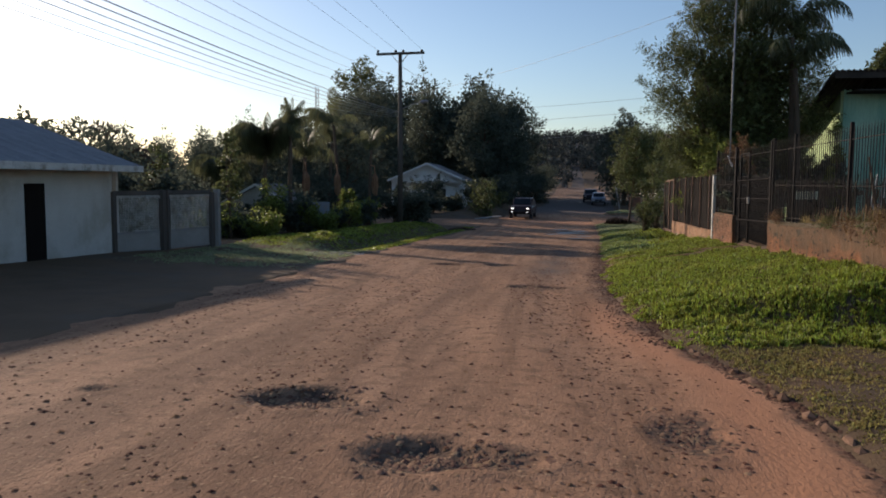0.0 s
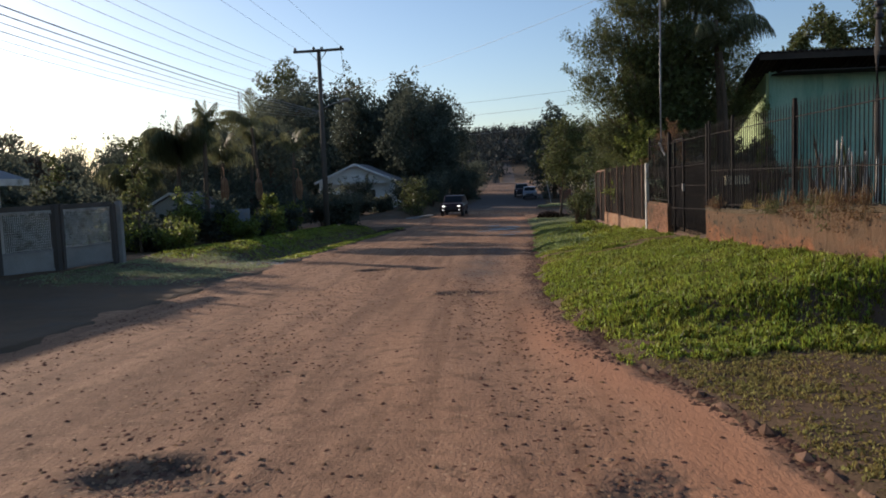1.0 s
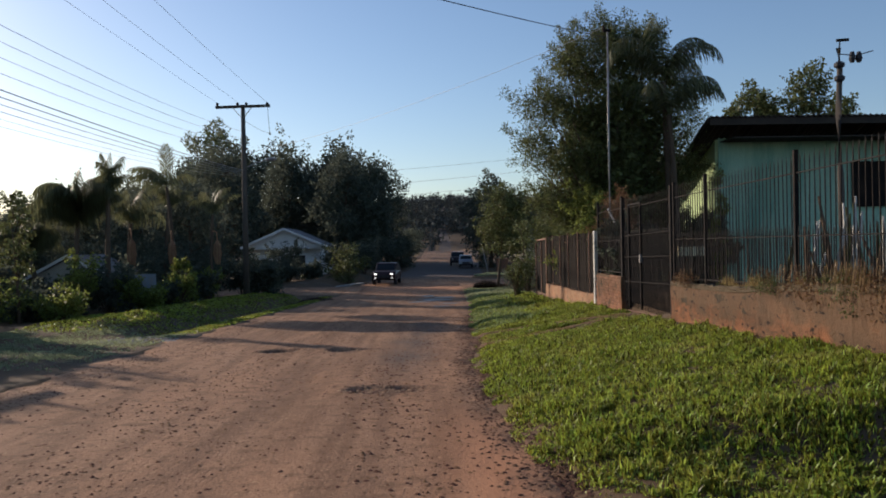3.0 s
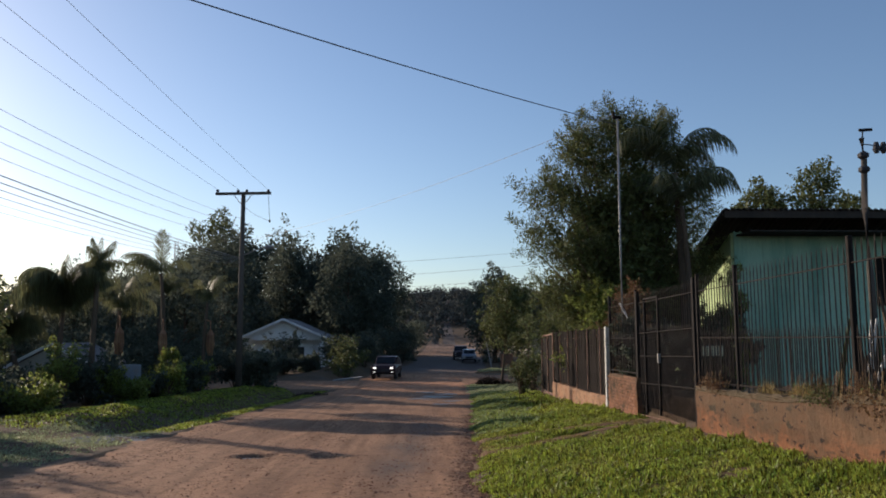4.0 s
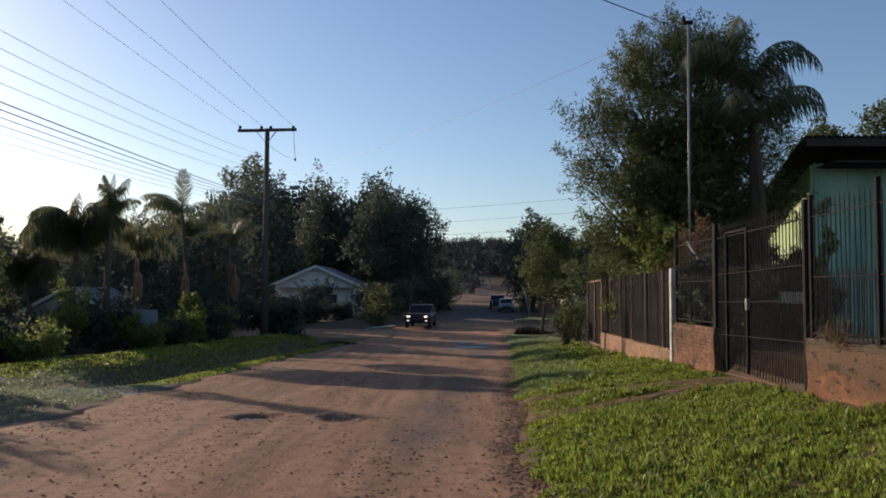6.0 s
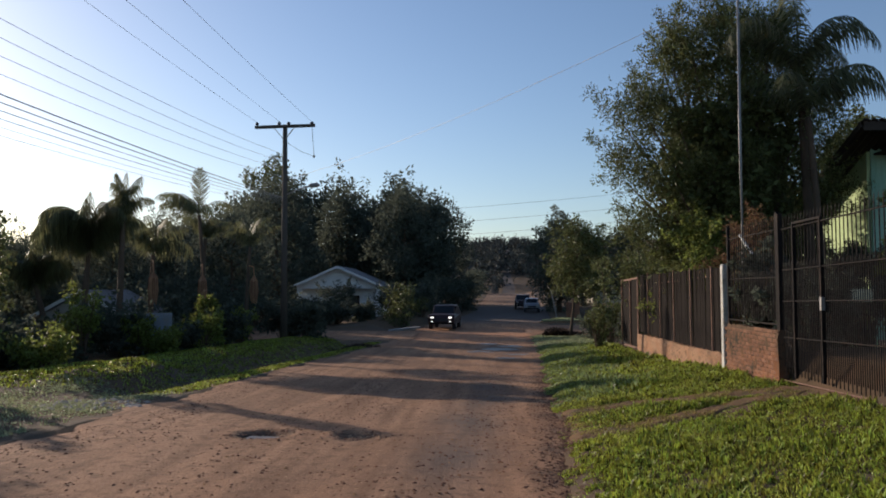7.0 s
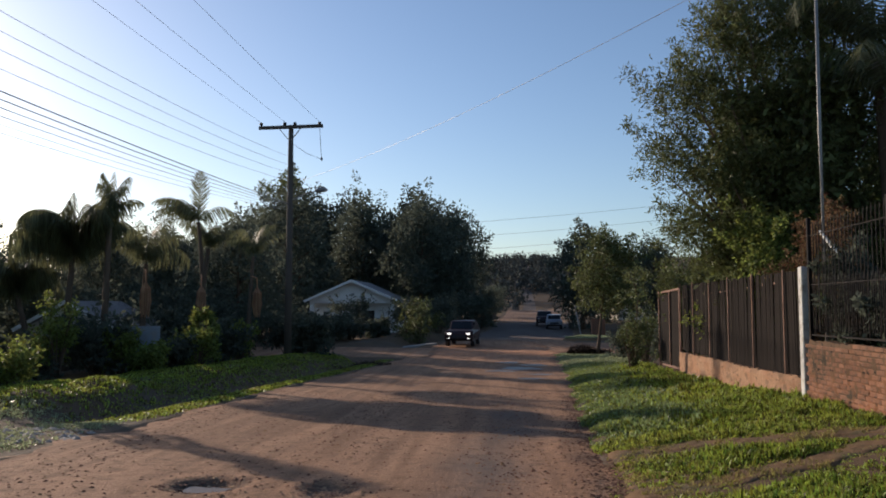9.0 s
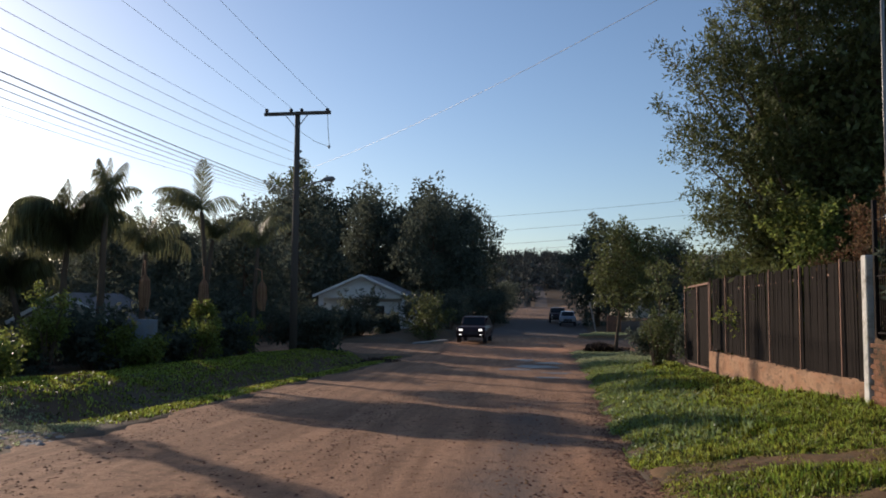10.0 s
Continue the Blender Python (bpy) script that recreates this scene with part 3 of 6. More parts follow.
def palm(name, m, label, height, fronds=14, length=2.6, trunk=0.14, seed=1, spear=True, seeds=0, dry=2, arch=(1.3, 2.7), group="", aim=(), hang=0.5, start=1.15, ratio=0.27, leaflets=40, slim=0.065):
    rng = np.random.default_rng(seed)
    t = thing(name, m, label, "palm tree", group)
    bm = B()
    bend = rng.normal() * 0.25
    us = np.linspace(0, 1, 14)
    tube(bm, [(bend * u * u, 0, -0.2 + (height + 0.2) * u) for u in us], [trunk * (1.25 - 0.5 * u) * (1 + 0.06 * (i % 2)) for i, u in enumerate(us)], 10)
    part("trunk", bm, M_BARK, t, smooth=True)
    top = Matrix.Translation((bend, 0, height))
    for k in range(fronds):
        a = aim[k] if k < len(aim) else k * 137.5 + rng.normal() * 12
        ar = arch[0] + (arch[1] - arch[0]) * ((k * 0.618) % 1)
        v, f = frond_mesh(length * (0.85 + 0.3 * rng.random()), ar, leaflets, slim, rng, hang * (0.5 + rng.random()), start, ratio)
        is_dry = k < dry
        part("frond", raw_mesh("frond", v, f, M_FRONDDRY if is_dry else M_FROND), None, t, "dry brown frond" if is_dry else "", at=top @ pose(0, 0, -0.1 if is_dry else 0, 0, 75 if is_dry else -8 + 10 * rng.normal(), a))
    if spear:
        v, f = frond_mesh(2.6, 0.12, 34, 0.06, rng, -0.35, 1.52, 0.27)
        part("spear_frond", raw_mesh("spear_frond", v, f, M_FROND), None, t, at=top @ pose(0, 0, -0.1, 0, 0, 105))
    for k in range(seeds):
        bm = B()
        tube(bm, [(-0.12, 0.26, 0.5), (-0.02, 0.02, 0.42), (0, 0, 0)], [0.03, 0.028, 0.025], 5)
        for j in range(70):
            a, q = j * 2.4, 0.17 * math.sqrt((j + 0.5) / 70)
            x, y = q * math.cos(a), q * math.sin(a)
            tube(bm, [(0, 0, 0), (x, y, -0.28), (x * 1.25, y * 1.25, -0.75), (x * 0.9, y * 0.9, -0.95 - 0.45 * rng.random())], [0.02, 0.03, 0.026, 0.01], 4)
        part("seed_tassel", bm, M_FRONDDRY, t, "hanging tan seed cluster", at=(bend * 0.5 + 0.12, -0.26, 3.2))
    return t


def stand(x, y, rz=0, lift=0.0):
    """A pose on the land."""
    return pose(x, y, float(land(x, y)) + lift, 0, 0, rz)

# ---- the fenced garden: wall, iron fence, gate, slat fence ----
WALLTOP = smooth_table([(-120, 1.3), (2, 1.05), (10, 0.98), (13, 0.88), (15.4, 0.70), (18.4, 0.66), (22, 0.62), (25, 0.60), (1600, 0.6)], 5)


def fence_wall(name, y0, y1, low, high, thick, mat, label, jag=0.012):
    """A wall along the fence line between heights given as functions of y, with a worn top and face."""
    ys = np.arange(y0, y1 + 0.01, 0.09)
    rng = np.random.default_rng(int(y0 * 10))
    us = np.linspace(0, 1, 9)
    ring = [(-thick / 2, u) for u in us] + [(thick / 2, u) for u in us[::-1]]
    V = np.zeros((len(ys), len(ring), 3))
    wob = np.cumsum(rng.normal(size=len(ys))) * 0.004
    for i, y in enumerate(ys):
        lo, hi = low(y), high(y) + wob[i] * 0.6
        for j, (dx, u) in enumerate(ring):
            V[i, j] = (fence_x(y) + dx + rng.normal() * jag * 0.5 + (0.02 if u == 1 else 0) * (-1 if dx > 0 else 1), y, lo + (hi - lo) * u + (rng.normal() * jag if u > 0.9 else 0))
    n = len(ring)
    idx = np.arange(len(ys) * n).reshape(len(ys), n)
    f = np.stack([idx[:-1], np.roll(idx, -1, 1)[:-1], np.roll(idx, -1, 1)[1:], idx[1:]], -1).reshape(-1, 4)
    caps = [tuple(int(k) for k in idx[0][::-1]), tuple(int(k) for k in idx[-1])]
    me = bpy.data.meshes.new(name)
    me.from_pydata(V.reshape(-1, 3).tolist(), [], f.tolist() + caps)
    me.materials.append(mat)
    me.update()
    return tagged(new(name, me), label, "wall", kind="structure")


base_at = lambda y: float(along(BASE, y)) - 0.3
top_at = lambda y: float(along(WALLTOP, y))
fence_wall("garden_wall", 0.0, 18.3, base_at, top_at, 0.17, M_BRICKWALL, "low weathered terracotta garden wall with stains", 0.010)
brick_wall = fence_wall("brick_wall", 22.15, 25.0, base_at, lambda y: top_at(y) - 0.0, 0.145, M_BRICKWALL, "low red brick wall beside the gate")
fence_wall("plinth_wall", 25.2, 34.8, base_at, lambda y: -0.01 - 0.02 * (y - 26), 0.16, M_PLINTH, "low rendered plinth under the slat fence")


def spear(length, w=0.0115, tip=0.10):
    """A square bar from z = 0 down, with a flattened point above."""
    bm = B()
    box(bm, (0, 0, -length / 2), (w, w, length))
    vs = [bm.verts.new(p) for p in ((-0.004, -w * 0.5, 0), (0.004, -w * 0.5, 0), (0.004, w * 0.5, 0), (-0.004, w * 0.5, 0), (0, -w * 1.1, tip * 0.35), (0, w * 1.1, tip * 0.35), (0, 0, tip))]
    for a, b, c in ((0, 1, 4), (2, 3, 5), (4, 1, 6), (1, 2, 6), (2, 5, 6), (5, 3, 6), (3, 0, 6), (0, 4, 6), (1, 4, 2), (3, 5, 0)):
        bm.faces.new((vs[a], vs[b], vs[c]))
    me = bpy.data.meshes.new("bar")
    bmesh.ops.recalc_face_normals(bm, faces=bm.faces)
    bm.to_mesh(me)
    bm.free()
    me.materials.append(M_IRON)
    return me


SPEAR_TALL, SPEAR_SHORT = spear(1.62), spear(0.72)
FENCE_TOP = 2.36


def iron_fence(name, y0, y1, posts, label):
    f = thing(name, pose(float(fence_x(y0)), y0, top_at(y0)), label, "fence")
    inv = f.matrix_basis.inverted()
    for y in posts:
        bm = B()
        x = float(fence_x(y))
        beam(bm, (x, y, top_at(y) - 0.1), (x, y, 2.50), 0.055, 0.055, 0.005)
        bm.transform(inv)
        part("post", bm, M_IRON, f)
    for z, h in ((2.22, 0.014), (1.46, 0.013)):
        bm = B()
        beam(bm, (float(fence_x(y0)), y0, z), (float(fence_x(y1)), y1, z), h, 0.014)
        bm.transform(inv)
        part("rail", bm, M_IRON, f)
    bm = B()
    beam(bm, (float(fence_x(y0)), y0, top_at(y0) + 0.09), (float(fence_x(y1)), y1, top_at(y1) + 0.09), 0.03, 0.022)
    bm.transform(inv)
    part("rail", bm, M_IRON, f)
    n = int((y1 - y0) / 0.118)
    rng = np.random.default_rng(3)
    for k in range(n):
        y = y0 + 0.06 + k * 0.118
        part("bar", SPEAR_TALL, None, f, at=inv @ pose(float(fence_x(y)), y, FENCE_TOP + rng.normal() * 0.008, rng.normal() * 0.25, rng.normal() * 0.3))
        part("short_bar", SPEAR_SHORT, None, f, at=inv @ pose(float(fence_x(y + 0.059)), y + 0.059, 1.50 + rng.normal() * 0.006, rng.normal() * 0.4, rng.normal() * 0.3))
    return f


iron_fence("iron_fence", 1.0, 18.25, (1.0, 4.0, 7.1, 10.2, 13.45, 16.6, 18.25), "dark brown spear-topped iron fence on the garden wall")
iron_fence("iron_fence", 22.35, 24.9, (22.3, 24.95), "short dark iron fence panel on the brick wall")

# the gate, closed, with a small door in it
gate = thing("iron_gate", pose(float(fence_x(18.4)), 18.42, -0.06), "tall dark iron double gate, closed, of close bars", "gate")
ginv = gate.matrix_basis.inverted()


def gate_beam(name, a, b, w, d, mat=M_IRON, label="", parent=gate):
    bm = B()
    beam(bm, a, b, w, d, 0.003)
    bm.transform(ginv)
    return part(name, bm, mat, parent, label)


gx = lambda y: float(fence_x(y))
gate_beam("gate_post", (gx(18.42), 18.42, -0.2), (gx(18.42), 18.42, 2.46), 0.075, 0.075)
gate_beam("gate_post", (gx(22.2), 22.2, -0.35), (gx(22.2), 22.2, 2.46), 0.075, 0.075)
for z0, z1 in ((-0.02, -0.14), (0.62, 0.52), (1.15, 1.08), (1.62, 1.56), (2.22, 2.2)):
    gate_beam("gate_rail", (gx(18.5), 18.5, z0), (gx(22.1), 22.1, z1), 0.018, 0.018, M_RUST if z0 < 0 else M_IRON)
door = gate_beam("gate_door", (gx(20.62), 20.62, -0.02), (gx(20.62), 20.62, 2.26), 0.045, 0.045)
gate_beam("door_stile", (gx(21.62), 21.62, -0.06), (gx(21.62), 21.62, 2.26), 0.045, 0.045, parent=door)
gate_beam("door_head", (gx(20.6), 20.6, 2.26), (gx(21.64), 21.64, 2.26), 0.035, 0.035, M_IRON, parent=door)
gate_beam("door_lock", (gx(20.55) - 0.03, 20.55, 0.98), (gx(20.55) - 0.03, 20.55, 1.16), 0.05, 0.06, M_GALV, "pale metal lock plate")
GBAR_TALL, GBAR_SHORT = spear(2.36), spear(1.55)
for k in range(31):
    y = 18.52 + k * 0.118
    part("gate_bar", GBAR_TALL, None, gate, at=ginv @ pose(gx(y) + 0.02, y, FENCE_TOP - 0.03))
    part("gate_short_bar", GBAR_SHORT, None, gate, at=ginv @ pose(gx(y + 0.06) + 0.02, y + 0.06, 1.62))

# the white post, the slat fence and its gate
def boxed(name, a, b, w, d, mat, label, category, bevel=0.006):
    bm = B()
    beam(bm, (0, 0, 0), Vector(b) - Vector(a), w, d, bevel)
    me = bpy.data.meshes.new(name)
    bm.to_mesh(me)
    bm.free()
    me.materials.append(mat)
    ob = new(name, me)
    ob.matrix_basis = Matrix.Translation(a)
    return tagged(ob, label, category)


boxed("white_post", (gx(25.1) - 0.02, 25.1, base_at(25.1)), (gx(25.1) - 0.02, 25.1, 1.75), 0.17, 0.15, M_WHITE, "whitewashed concrete fence post, peeling", "post", 0.012)
slat_fence = thing("slat_fence", pose(gx(25.2), 25.2, 0.2), "brown vertical slat fence on a low plinth", "fence")
sinv = slat_fence.matrix_basis.inverted()
slat_top = lambda y: 1.72
slat_low = lambda y: 0.0 - 0.02 * (y - 26)
bm = B()
box(bm, (0, 0, 0.89), (0.012, 0.068, 1.78))
slat_me = bpy.data.meshes.new("slat")
bm.to_mesh(slat_me)
bm.free()
slat_me.materials.append(M_SLAT)
rng = np.random.default_rng(11)
for k in range(114):
    y = 25.25 + k * 0.083
    part("slat", slat_me, None, slat_fence, at=sinv @ pose(gx(y) + 0.02 + rng.normal() * 0.003, y, -0.07 + rng.normal() * 0.006, rng.normal() * 0.3, rng.normal() * 0.4))
for y in (26.1, 27.9, 29.65, 31.35, 33.1, 34.7):
    bm = B()
    beam(bm, (gx(y) - 0.03, y, slat_low(y) - 0.1), (gx(y) - 0.03, y, slat_top(y) + 0.03), 0.03, 0.03)
    bm.transform(sinv)
    part("post", bm, M_RUST, slat_fence)
for lift in (0.15, 1.55):
    bm = B()
    beam(bm, (gx(25.2) + 0.045, 25.2, slat_low(25.2) + lift), (gx(34.8) + 0.045, 34.8, slat_low(34.8) + lift), 0.04, 0.03)
    bm.transform(sinv)
    part("rail", bm, M_RUST, slat_fence)

slat_gate = thing("slat_gate", pose(gx(34.9), 34.9, -0.7), "narrow brown slat gate in a tubular frame", "gate")
s2 = slat_gate.matrix_basis.inverted()
for a, b in (((34.85, -0.8), (34.85, 1.66)), ((38.1, -0.9), (38.1, 1.60)), ((34.85, 1.62), (38.1, 1.56)), ((34.9, -0.62), (38.05, -0.68)), ((36.3, -0.7), (36.3, 1.6))):
    bm = B()
    beam(bm, (gx(a[0]) - 0.02, a[0], a[1]), (gx(b[0]) - 0.02, b[0], b[1]), 0.05, 0.05)
    bm.transform(s2)
    part("frame_tube", bm, M_RUST, slat_gate)
for k in range(37):
    y = 34.95 + k * 0.085
    part("slat", slat_me, None, slat_gate, at=s2 @ pose(gx(y) + 0.02, y, -0.6) @ Matrix.Diagonal((1, 1, 1.22, 1)))

# ---- the teal house ----
house = thing("teal_house", pose(10.1, 29.3, 0.2), "teal board house with a dark mono-pitch roof", "house")
hinv = house.matrix_basis.inverted()
house.matrix_basis = pose(10.65, 30.64, 0.13) @ Matrix.Scale(1.06, 4)
floor_z = 0.2
for k in range(41):                       # upright boards of the shaded side
    x = 10.28 + k * 0.30
    bm = B()
    box(bm, (x + 0.148, 29.3 + 0.004 * (k % 3), floor_z + 2.25), (0.297, 0.035, 4.9), bevel=0.003)
    bm.transform(hinv)
    part("board", bm, M_TEAL, house)
bm = B()
vs = [bm.verts.new(p) for p in ((10.2, 29.34, -0.3), (10.2, 35.3, -0.3), (10.2, 35.3, 2.27), (10.2, 29.34, 4.70), (10.35, 29.34, -0.3), (10.35, 35.3, -0.3), (10.35, 35.3, 2.27), (10.35, 29.34, 4.70))]
for q in ((0, 1, 2, 3), (7, 6, 5, 4), (0, 4, 5, 1), (1, 5, 6, 2), (2, 6, 7, 3), (3, 7, 4, 0)):
    bm.faces.new([vs[i] for i in q])
bm.transform(hinv)
part("street_wall", bm, M_LIME, house, "pale green painted gable wall")
bm = B()
box(bm, (16.2, 35.3, 1.0), (12.2, 0.15, 2.6))
box(bm, (22.2, 32.3, 1.3), (0.15, 6.0, 3.2))
bm.transform(hinv)
part("back_wall", bm, M_TEAL, house)
bm = B()                                   # corrugated sheet roof
nx = 220
rx = np.linspace(9.5, 23.0, nx)
top = [[bm.verts.new((x, y, z + 0.03 * math.sin(x * 2 * math.pi / 0.18))) for x in rx] for y, z in ((28.05, 5.26), (36.0, 2.05))]
low = [[bm.verts.new((x, y, z - 0.03 + 0.03 * math.sin(x * 2 * math.pi / 0.18))) for x in rx] for y, z in ((28.05, 5.26), (36.0, 2.05))]
for i in range(nx - 1):
    bm.faces.new((top[0][i], top[0][i + 1], top[1][i + 1], top[1][i]))
    bm.faces.new((low[0][i + 1], low[0][i], low[1][i], low[1][i + 1]))
    bm.faces.new((top[0][i + 1], top[0][i], low[0][i], low[0][i + 1]))
bm.transform(hinv)
part("roof", bm, M_ROOF, house, "dark corrugated roof sheets")
for x in (9.6, 10.6, 12.6, 14.6, 16.6):   # rafters and fascia
    bm = B()
    beam(bm, (x, 28.15, 5.12), (x, 35.9, 1.97), 0.06, 0.12)
    bm.transform(hinv)
    part("rafter", bm, M_ROOF, house)
bm = B()
box(bm, (16.25, 28.12, 5.10), (13.4, 0.03, 0.22), bevel=0.004)
bm.transform(hinv)
part("fascia", bm, M_ROOF, house)
bm = B()
beam(bm, (9.49, 28.1, 5.13), (9.49, 35.9, 1.95), 0.025, 0.16)
bm.transform(hinv)
part("barge_board", bm, M_ROOF, house)
bm = B()
box(bm, (16.3, 28.75, 4.62), (11.9, 1.1, 0.04))
bm.transform(hinv)
part("soffit", bm, M_ROOF, house)
for x0, x1, z0, z1 in ((14.7, 16.0, 2.45, 3.9),):
    bm = B()
    box(bm, ((x0 + x1) / 2, 29.27, (z0 + z1) / 2), (x1 - x0, 0.05, z1 - z0), bevel=0.005)
    bm.transform(hinv)
    w = part("window", bm, M_IRON, house, "closed dark shutter")
    for a, b in (((x0, z0), (x0, z1)), ((x1, z0), (x1, z1)), ((x0, z0), (x1, z0)), ((x0, z1), (x1, z1)), (((x0 + x1) / 2, z0), ((x0 + x1) / 2, z1))):
        bm = B()
        beam(bm, (a[0], 29.235, a[1]), (b[0], 29.235, b[1]), 0.06, 0.03)
        bm.transform(hinv)
        part("frame", bm, M_SLAT, w)

# pole with insulators behind the house's yard
yard_pole = thing("service_pole", pose(11.4, 24.0, 0.6), "leaning dark wooden service pole with insulators", "pole")
bm = B()
tube(bm, [(0.05, 0, -0.3), (0, 0, 2.5), (-0.03, 0, 4), (0.03, 0, 5.2), (0.0, 0, 5.75)], [0.09, 0.08, 0.075, 0.07, 0.065], 10)
part("pole", bm, M_WOODPOLE, yard_pole, smooth=True)
for z in (4.95, 5.3):
    bm = B()
    tube(bm, [(0, -0.03, z - 0.09), (0, -0.03, z - 0.03), (0, -0.03, z + 0.05), (0, -0.03, z + 0.1)], [0.06, 0.13, 0.13, 0.06], 10)
    part("insulator", bm, M_WIRE, yard_pole)
bm = B()
beam(bm, (-0.05, 0, 5.95), (0.28, 0, 5.97), 0.04, 0.07)
beam(bm, (0, 0, 5.6), (0.05, 0, 5.97), 0.025, 0.025)
part("bracket", bm, M_IRON, yard_pole)
bm = B()
tube(bm, [(0.05, 0, 5.6), (0.5, 0.1, 5.58), (1.1, 0.3, 5.75)], 0.015, 5)
for x in (0.42, 0.6):
    tube(bm, [(x, 0.1, 5.4), (x, 0.1, 5.5), (x, 0.1, 5.68)], [0.05, 0.09, 0.05], 8)
part("arm", bm, M_WIRE, yard_pole)

# slim galvanised pole behind the fence
slim = thing("slim_pole", pose(5.75, 25.6, 0.0), "slim galvanised service pole with a bent white conduit", "pole")
bm = B()
tube(bm, [(0, 0, -0.2), (0, 0, 4), (0.02, 0, 7.35)], [0.03, 0.028, 0.024], 10)
part("pole", bm, M_GALV, slim, smooth=True)
bm = B()
box(bm, (0, 0, 7.3), (0.22, 0.06, 0.08))
tube(bm, [(-0.08, 0, 7.3), (-0.08, 0, 7.4), (-0.08, 0, 7.46)], [0.03, 0.045, 0.02], 8)
part("head", bm, M_IRON, slim)
bm = B()
tube(bm, [(-0.07, -0.05, 2.35), (0.0, -0.6, 1.9), (0.02, -0.9, 1.2), (0.02, -0.95, 0.4)], 0.028, 8)
part("conduit", bm, M_WHITE, slim)

# pale board in the garden
board = thing("notice_board", pose(8.3, 26.4, 0.5), "cream blank board on two short posts", "board")
bm = B()
box(bm, (0, 0, 0.62), (0.76, 0.04, 0.27), bevel=0.006)
part("panel", bm, M_CREAM, board)
for x in (-0.2, 0.2):
    bm = B()
    beam(bm, (x, 0.03, -1.0), (x, 0.03, 0.6), 0.05, 0.04)
    part("leg", bm, M_SLAT, board)

# ---- garden plants ----
def garden_tree():
    """A broad dense crown of fine twiggy foliage on several stems."""
    rng = np.random.default_rng(5)
    x0, y0 = 7.2, 31.0
    t = thing("garden_tree", stand(x0, y0), "large dense olive-green garden tree behind the slat fence", "tree")
    z0 = float(land(x0, y0))
    bm, cs, rs = B(), [], []
    n = 230
    for k in range(n):
        a = k * 2.39996
        u = (k + 0.5) / n
        z = 1.7 + 7.0 * u
        wide = 3.12 * math.sin(math.pi * (0.17 + 0.76 * u)) ** 0.6 * (0.84 + 0.24 * rng.random())
        wide *= 0.78 + 0.22 * min(1, (z - 1.2) / 2.6)
        r = wide * (0.95, 0.95, 0.7, 0.95, 0.4)[k % 5]
        c = np.array([math.cos(a) * r * 0.98 + 0.5 * max(0, u - 0.6), math.sin(a) * r * 0.46, z - z0])
        cs.append(c)
        rs.append(0.40 + 0.30 * rng.random())
        if k % 5 == 0:
            s0 = Vector((c[0] * 0.12, c[1] * 0.12, max(0.3, c[2] * 0.35)))
            tube(bm, [s0, s0.lerp(Vector(c), 0.55) + Vector((0, 0, 0.25)), c], [0.07, 0.045, 0.012], 5)
    cs, rs = sprigs(cs, rs, np.array([0, 0, 3.2]), rng, 3, 0.25)
    for k in range(5):
        a = k * 1.3
        tube(bm, [(0.1 * math.cos(a), 0.1 * math.sin(a), -0.3), (0.35 * math.cos(a), 0.35 * math.sin(a), 1.6), (0.9 * math.cos(a), 0.9 * math.sin(a), 4.5), (1.1 * math.cos(a), 1.1 * math.sin(a), 6.5)], [0.17, 0.13, 0.08, 0.03], 8)
    part("trunk", bm, M_BARK, t, smooth=True)
    v, f = leaf_cloud(cs, rs, 134000, 0.1, rng, 1.0, -0.3, 0.15, 0.15)
    core = [(1.5 * math.cos(k * 2.4) * (0.4 + 0.6 * ((k * 0.618) % 1)), 1.0 * math.sin(k * 2.4), 2.2 + 4.6 * k / 24) for k in range(24)]
    v2, f2 = leaf_cloud(core, [0.95] * 24, 16000, 0.2, rng, 1.0, 0.1, 0.2)
    v, f = np.concatenate([v, v2]), np.concatenate([f, f2 + len(v)])
    part("crown", raw_mesh("crown", v, f, M_LEAFBIG), None, t)
    return t


garden_tree()
palm("garden_palm", stand(8.85, 29.7, 0), "arching palm beside the large garden tree", 7.25, 7, 3.5, 0.11, 9, False, 0, 0, (3.0, 3.6), aim=(-8, -42, 150, 200, 100, 240, 30), hang=0.8, start=1.3, ratio=0.2, leaflets=60, slim=0.035)
tree("corner_sapling", stand(9.35, 26.9), "slender sunlit sapling at the corner of the teal house", 4.2, 0.26, 0.04, 0.05, 1500, 0.09, M_LEAFLIGHT, 23, 16)
palm("garden_palm", stand(9.0, 29.4, 0), "lower arching palm stem beside the large garden tree", 6.1, 6, 3.0, 0.09, 10, False, 0, 0, (2.7, 3.3), aim=(-12, -48, 25, 160, 230, 100), hang=0.8, start=1.15, ratio=0.22, leaflets=60, slim=0.035)
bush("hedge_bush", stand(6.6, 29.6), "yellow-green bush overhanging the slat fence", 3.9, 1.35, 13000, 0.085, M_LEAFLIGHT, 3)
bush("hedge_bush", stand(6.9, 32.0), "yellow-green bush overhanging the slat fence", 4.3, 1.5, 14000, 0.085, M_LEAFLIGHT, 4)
bush("hedge_bush", stand(6.9, 35.0), "green bush overhanging the slat fence", 4.2, 1.5, 9000, 0.10, M_LEAFBIG, 8)
bush("hedge_bush", stand(6.7, 37.6), "green bush overhanging the slat fence", 3.8, 1.3, 8000, 0.10, M_LEAFBIG, 9)
bush("brown_shrub", stand(6.3, 27.2), "brown-leaved shrub behind the iron fence", 3.7, 0.95, 9000, 0.06, M_LEAFBROWN, 6)
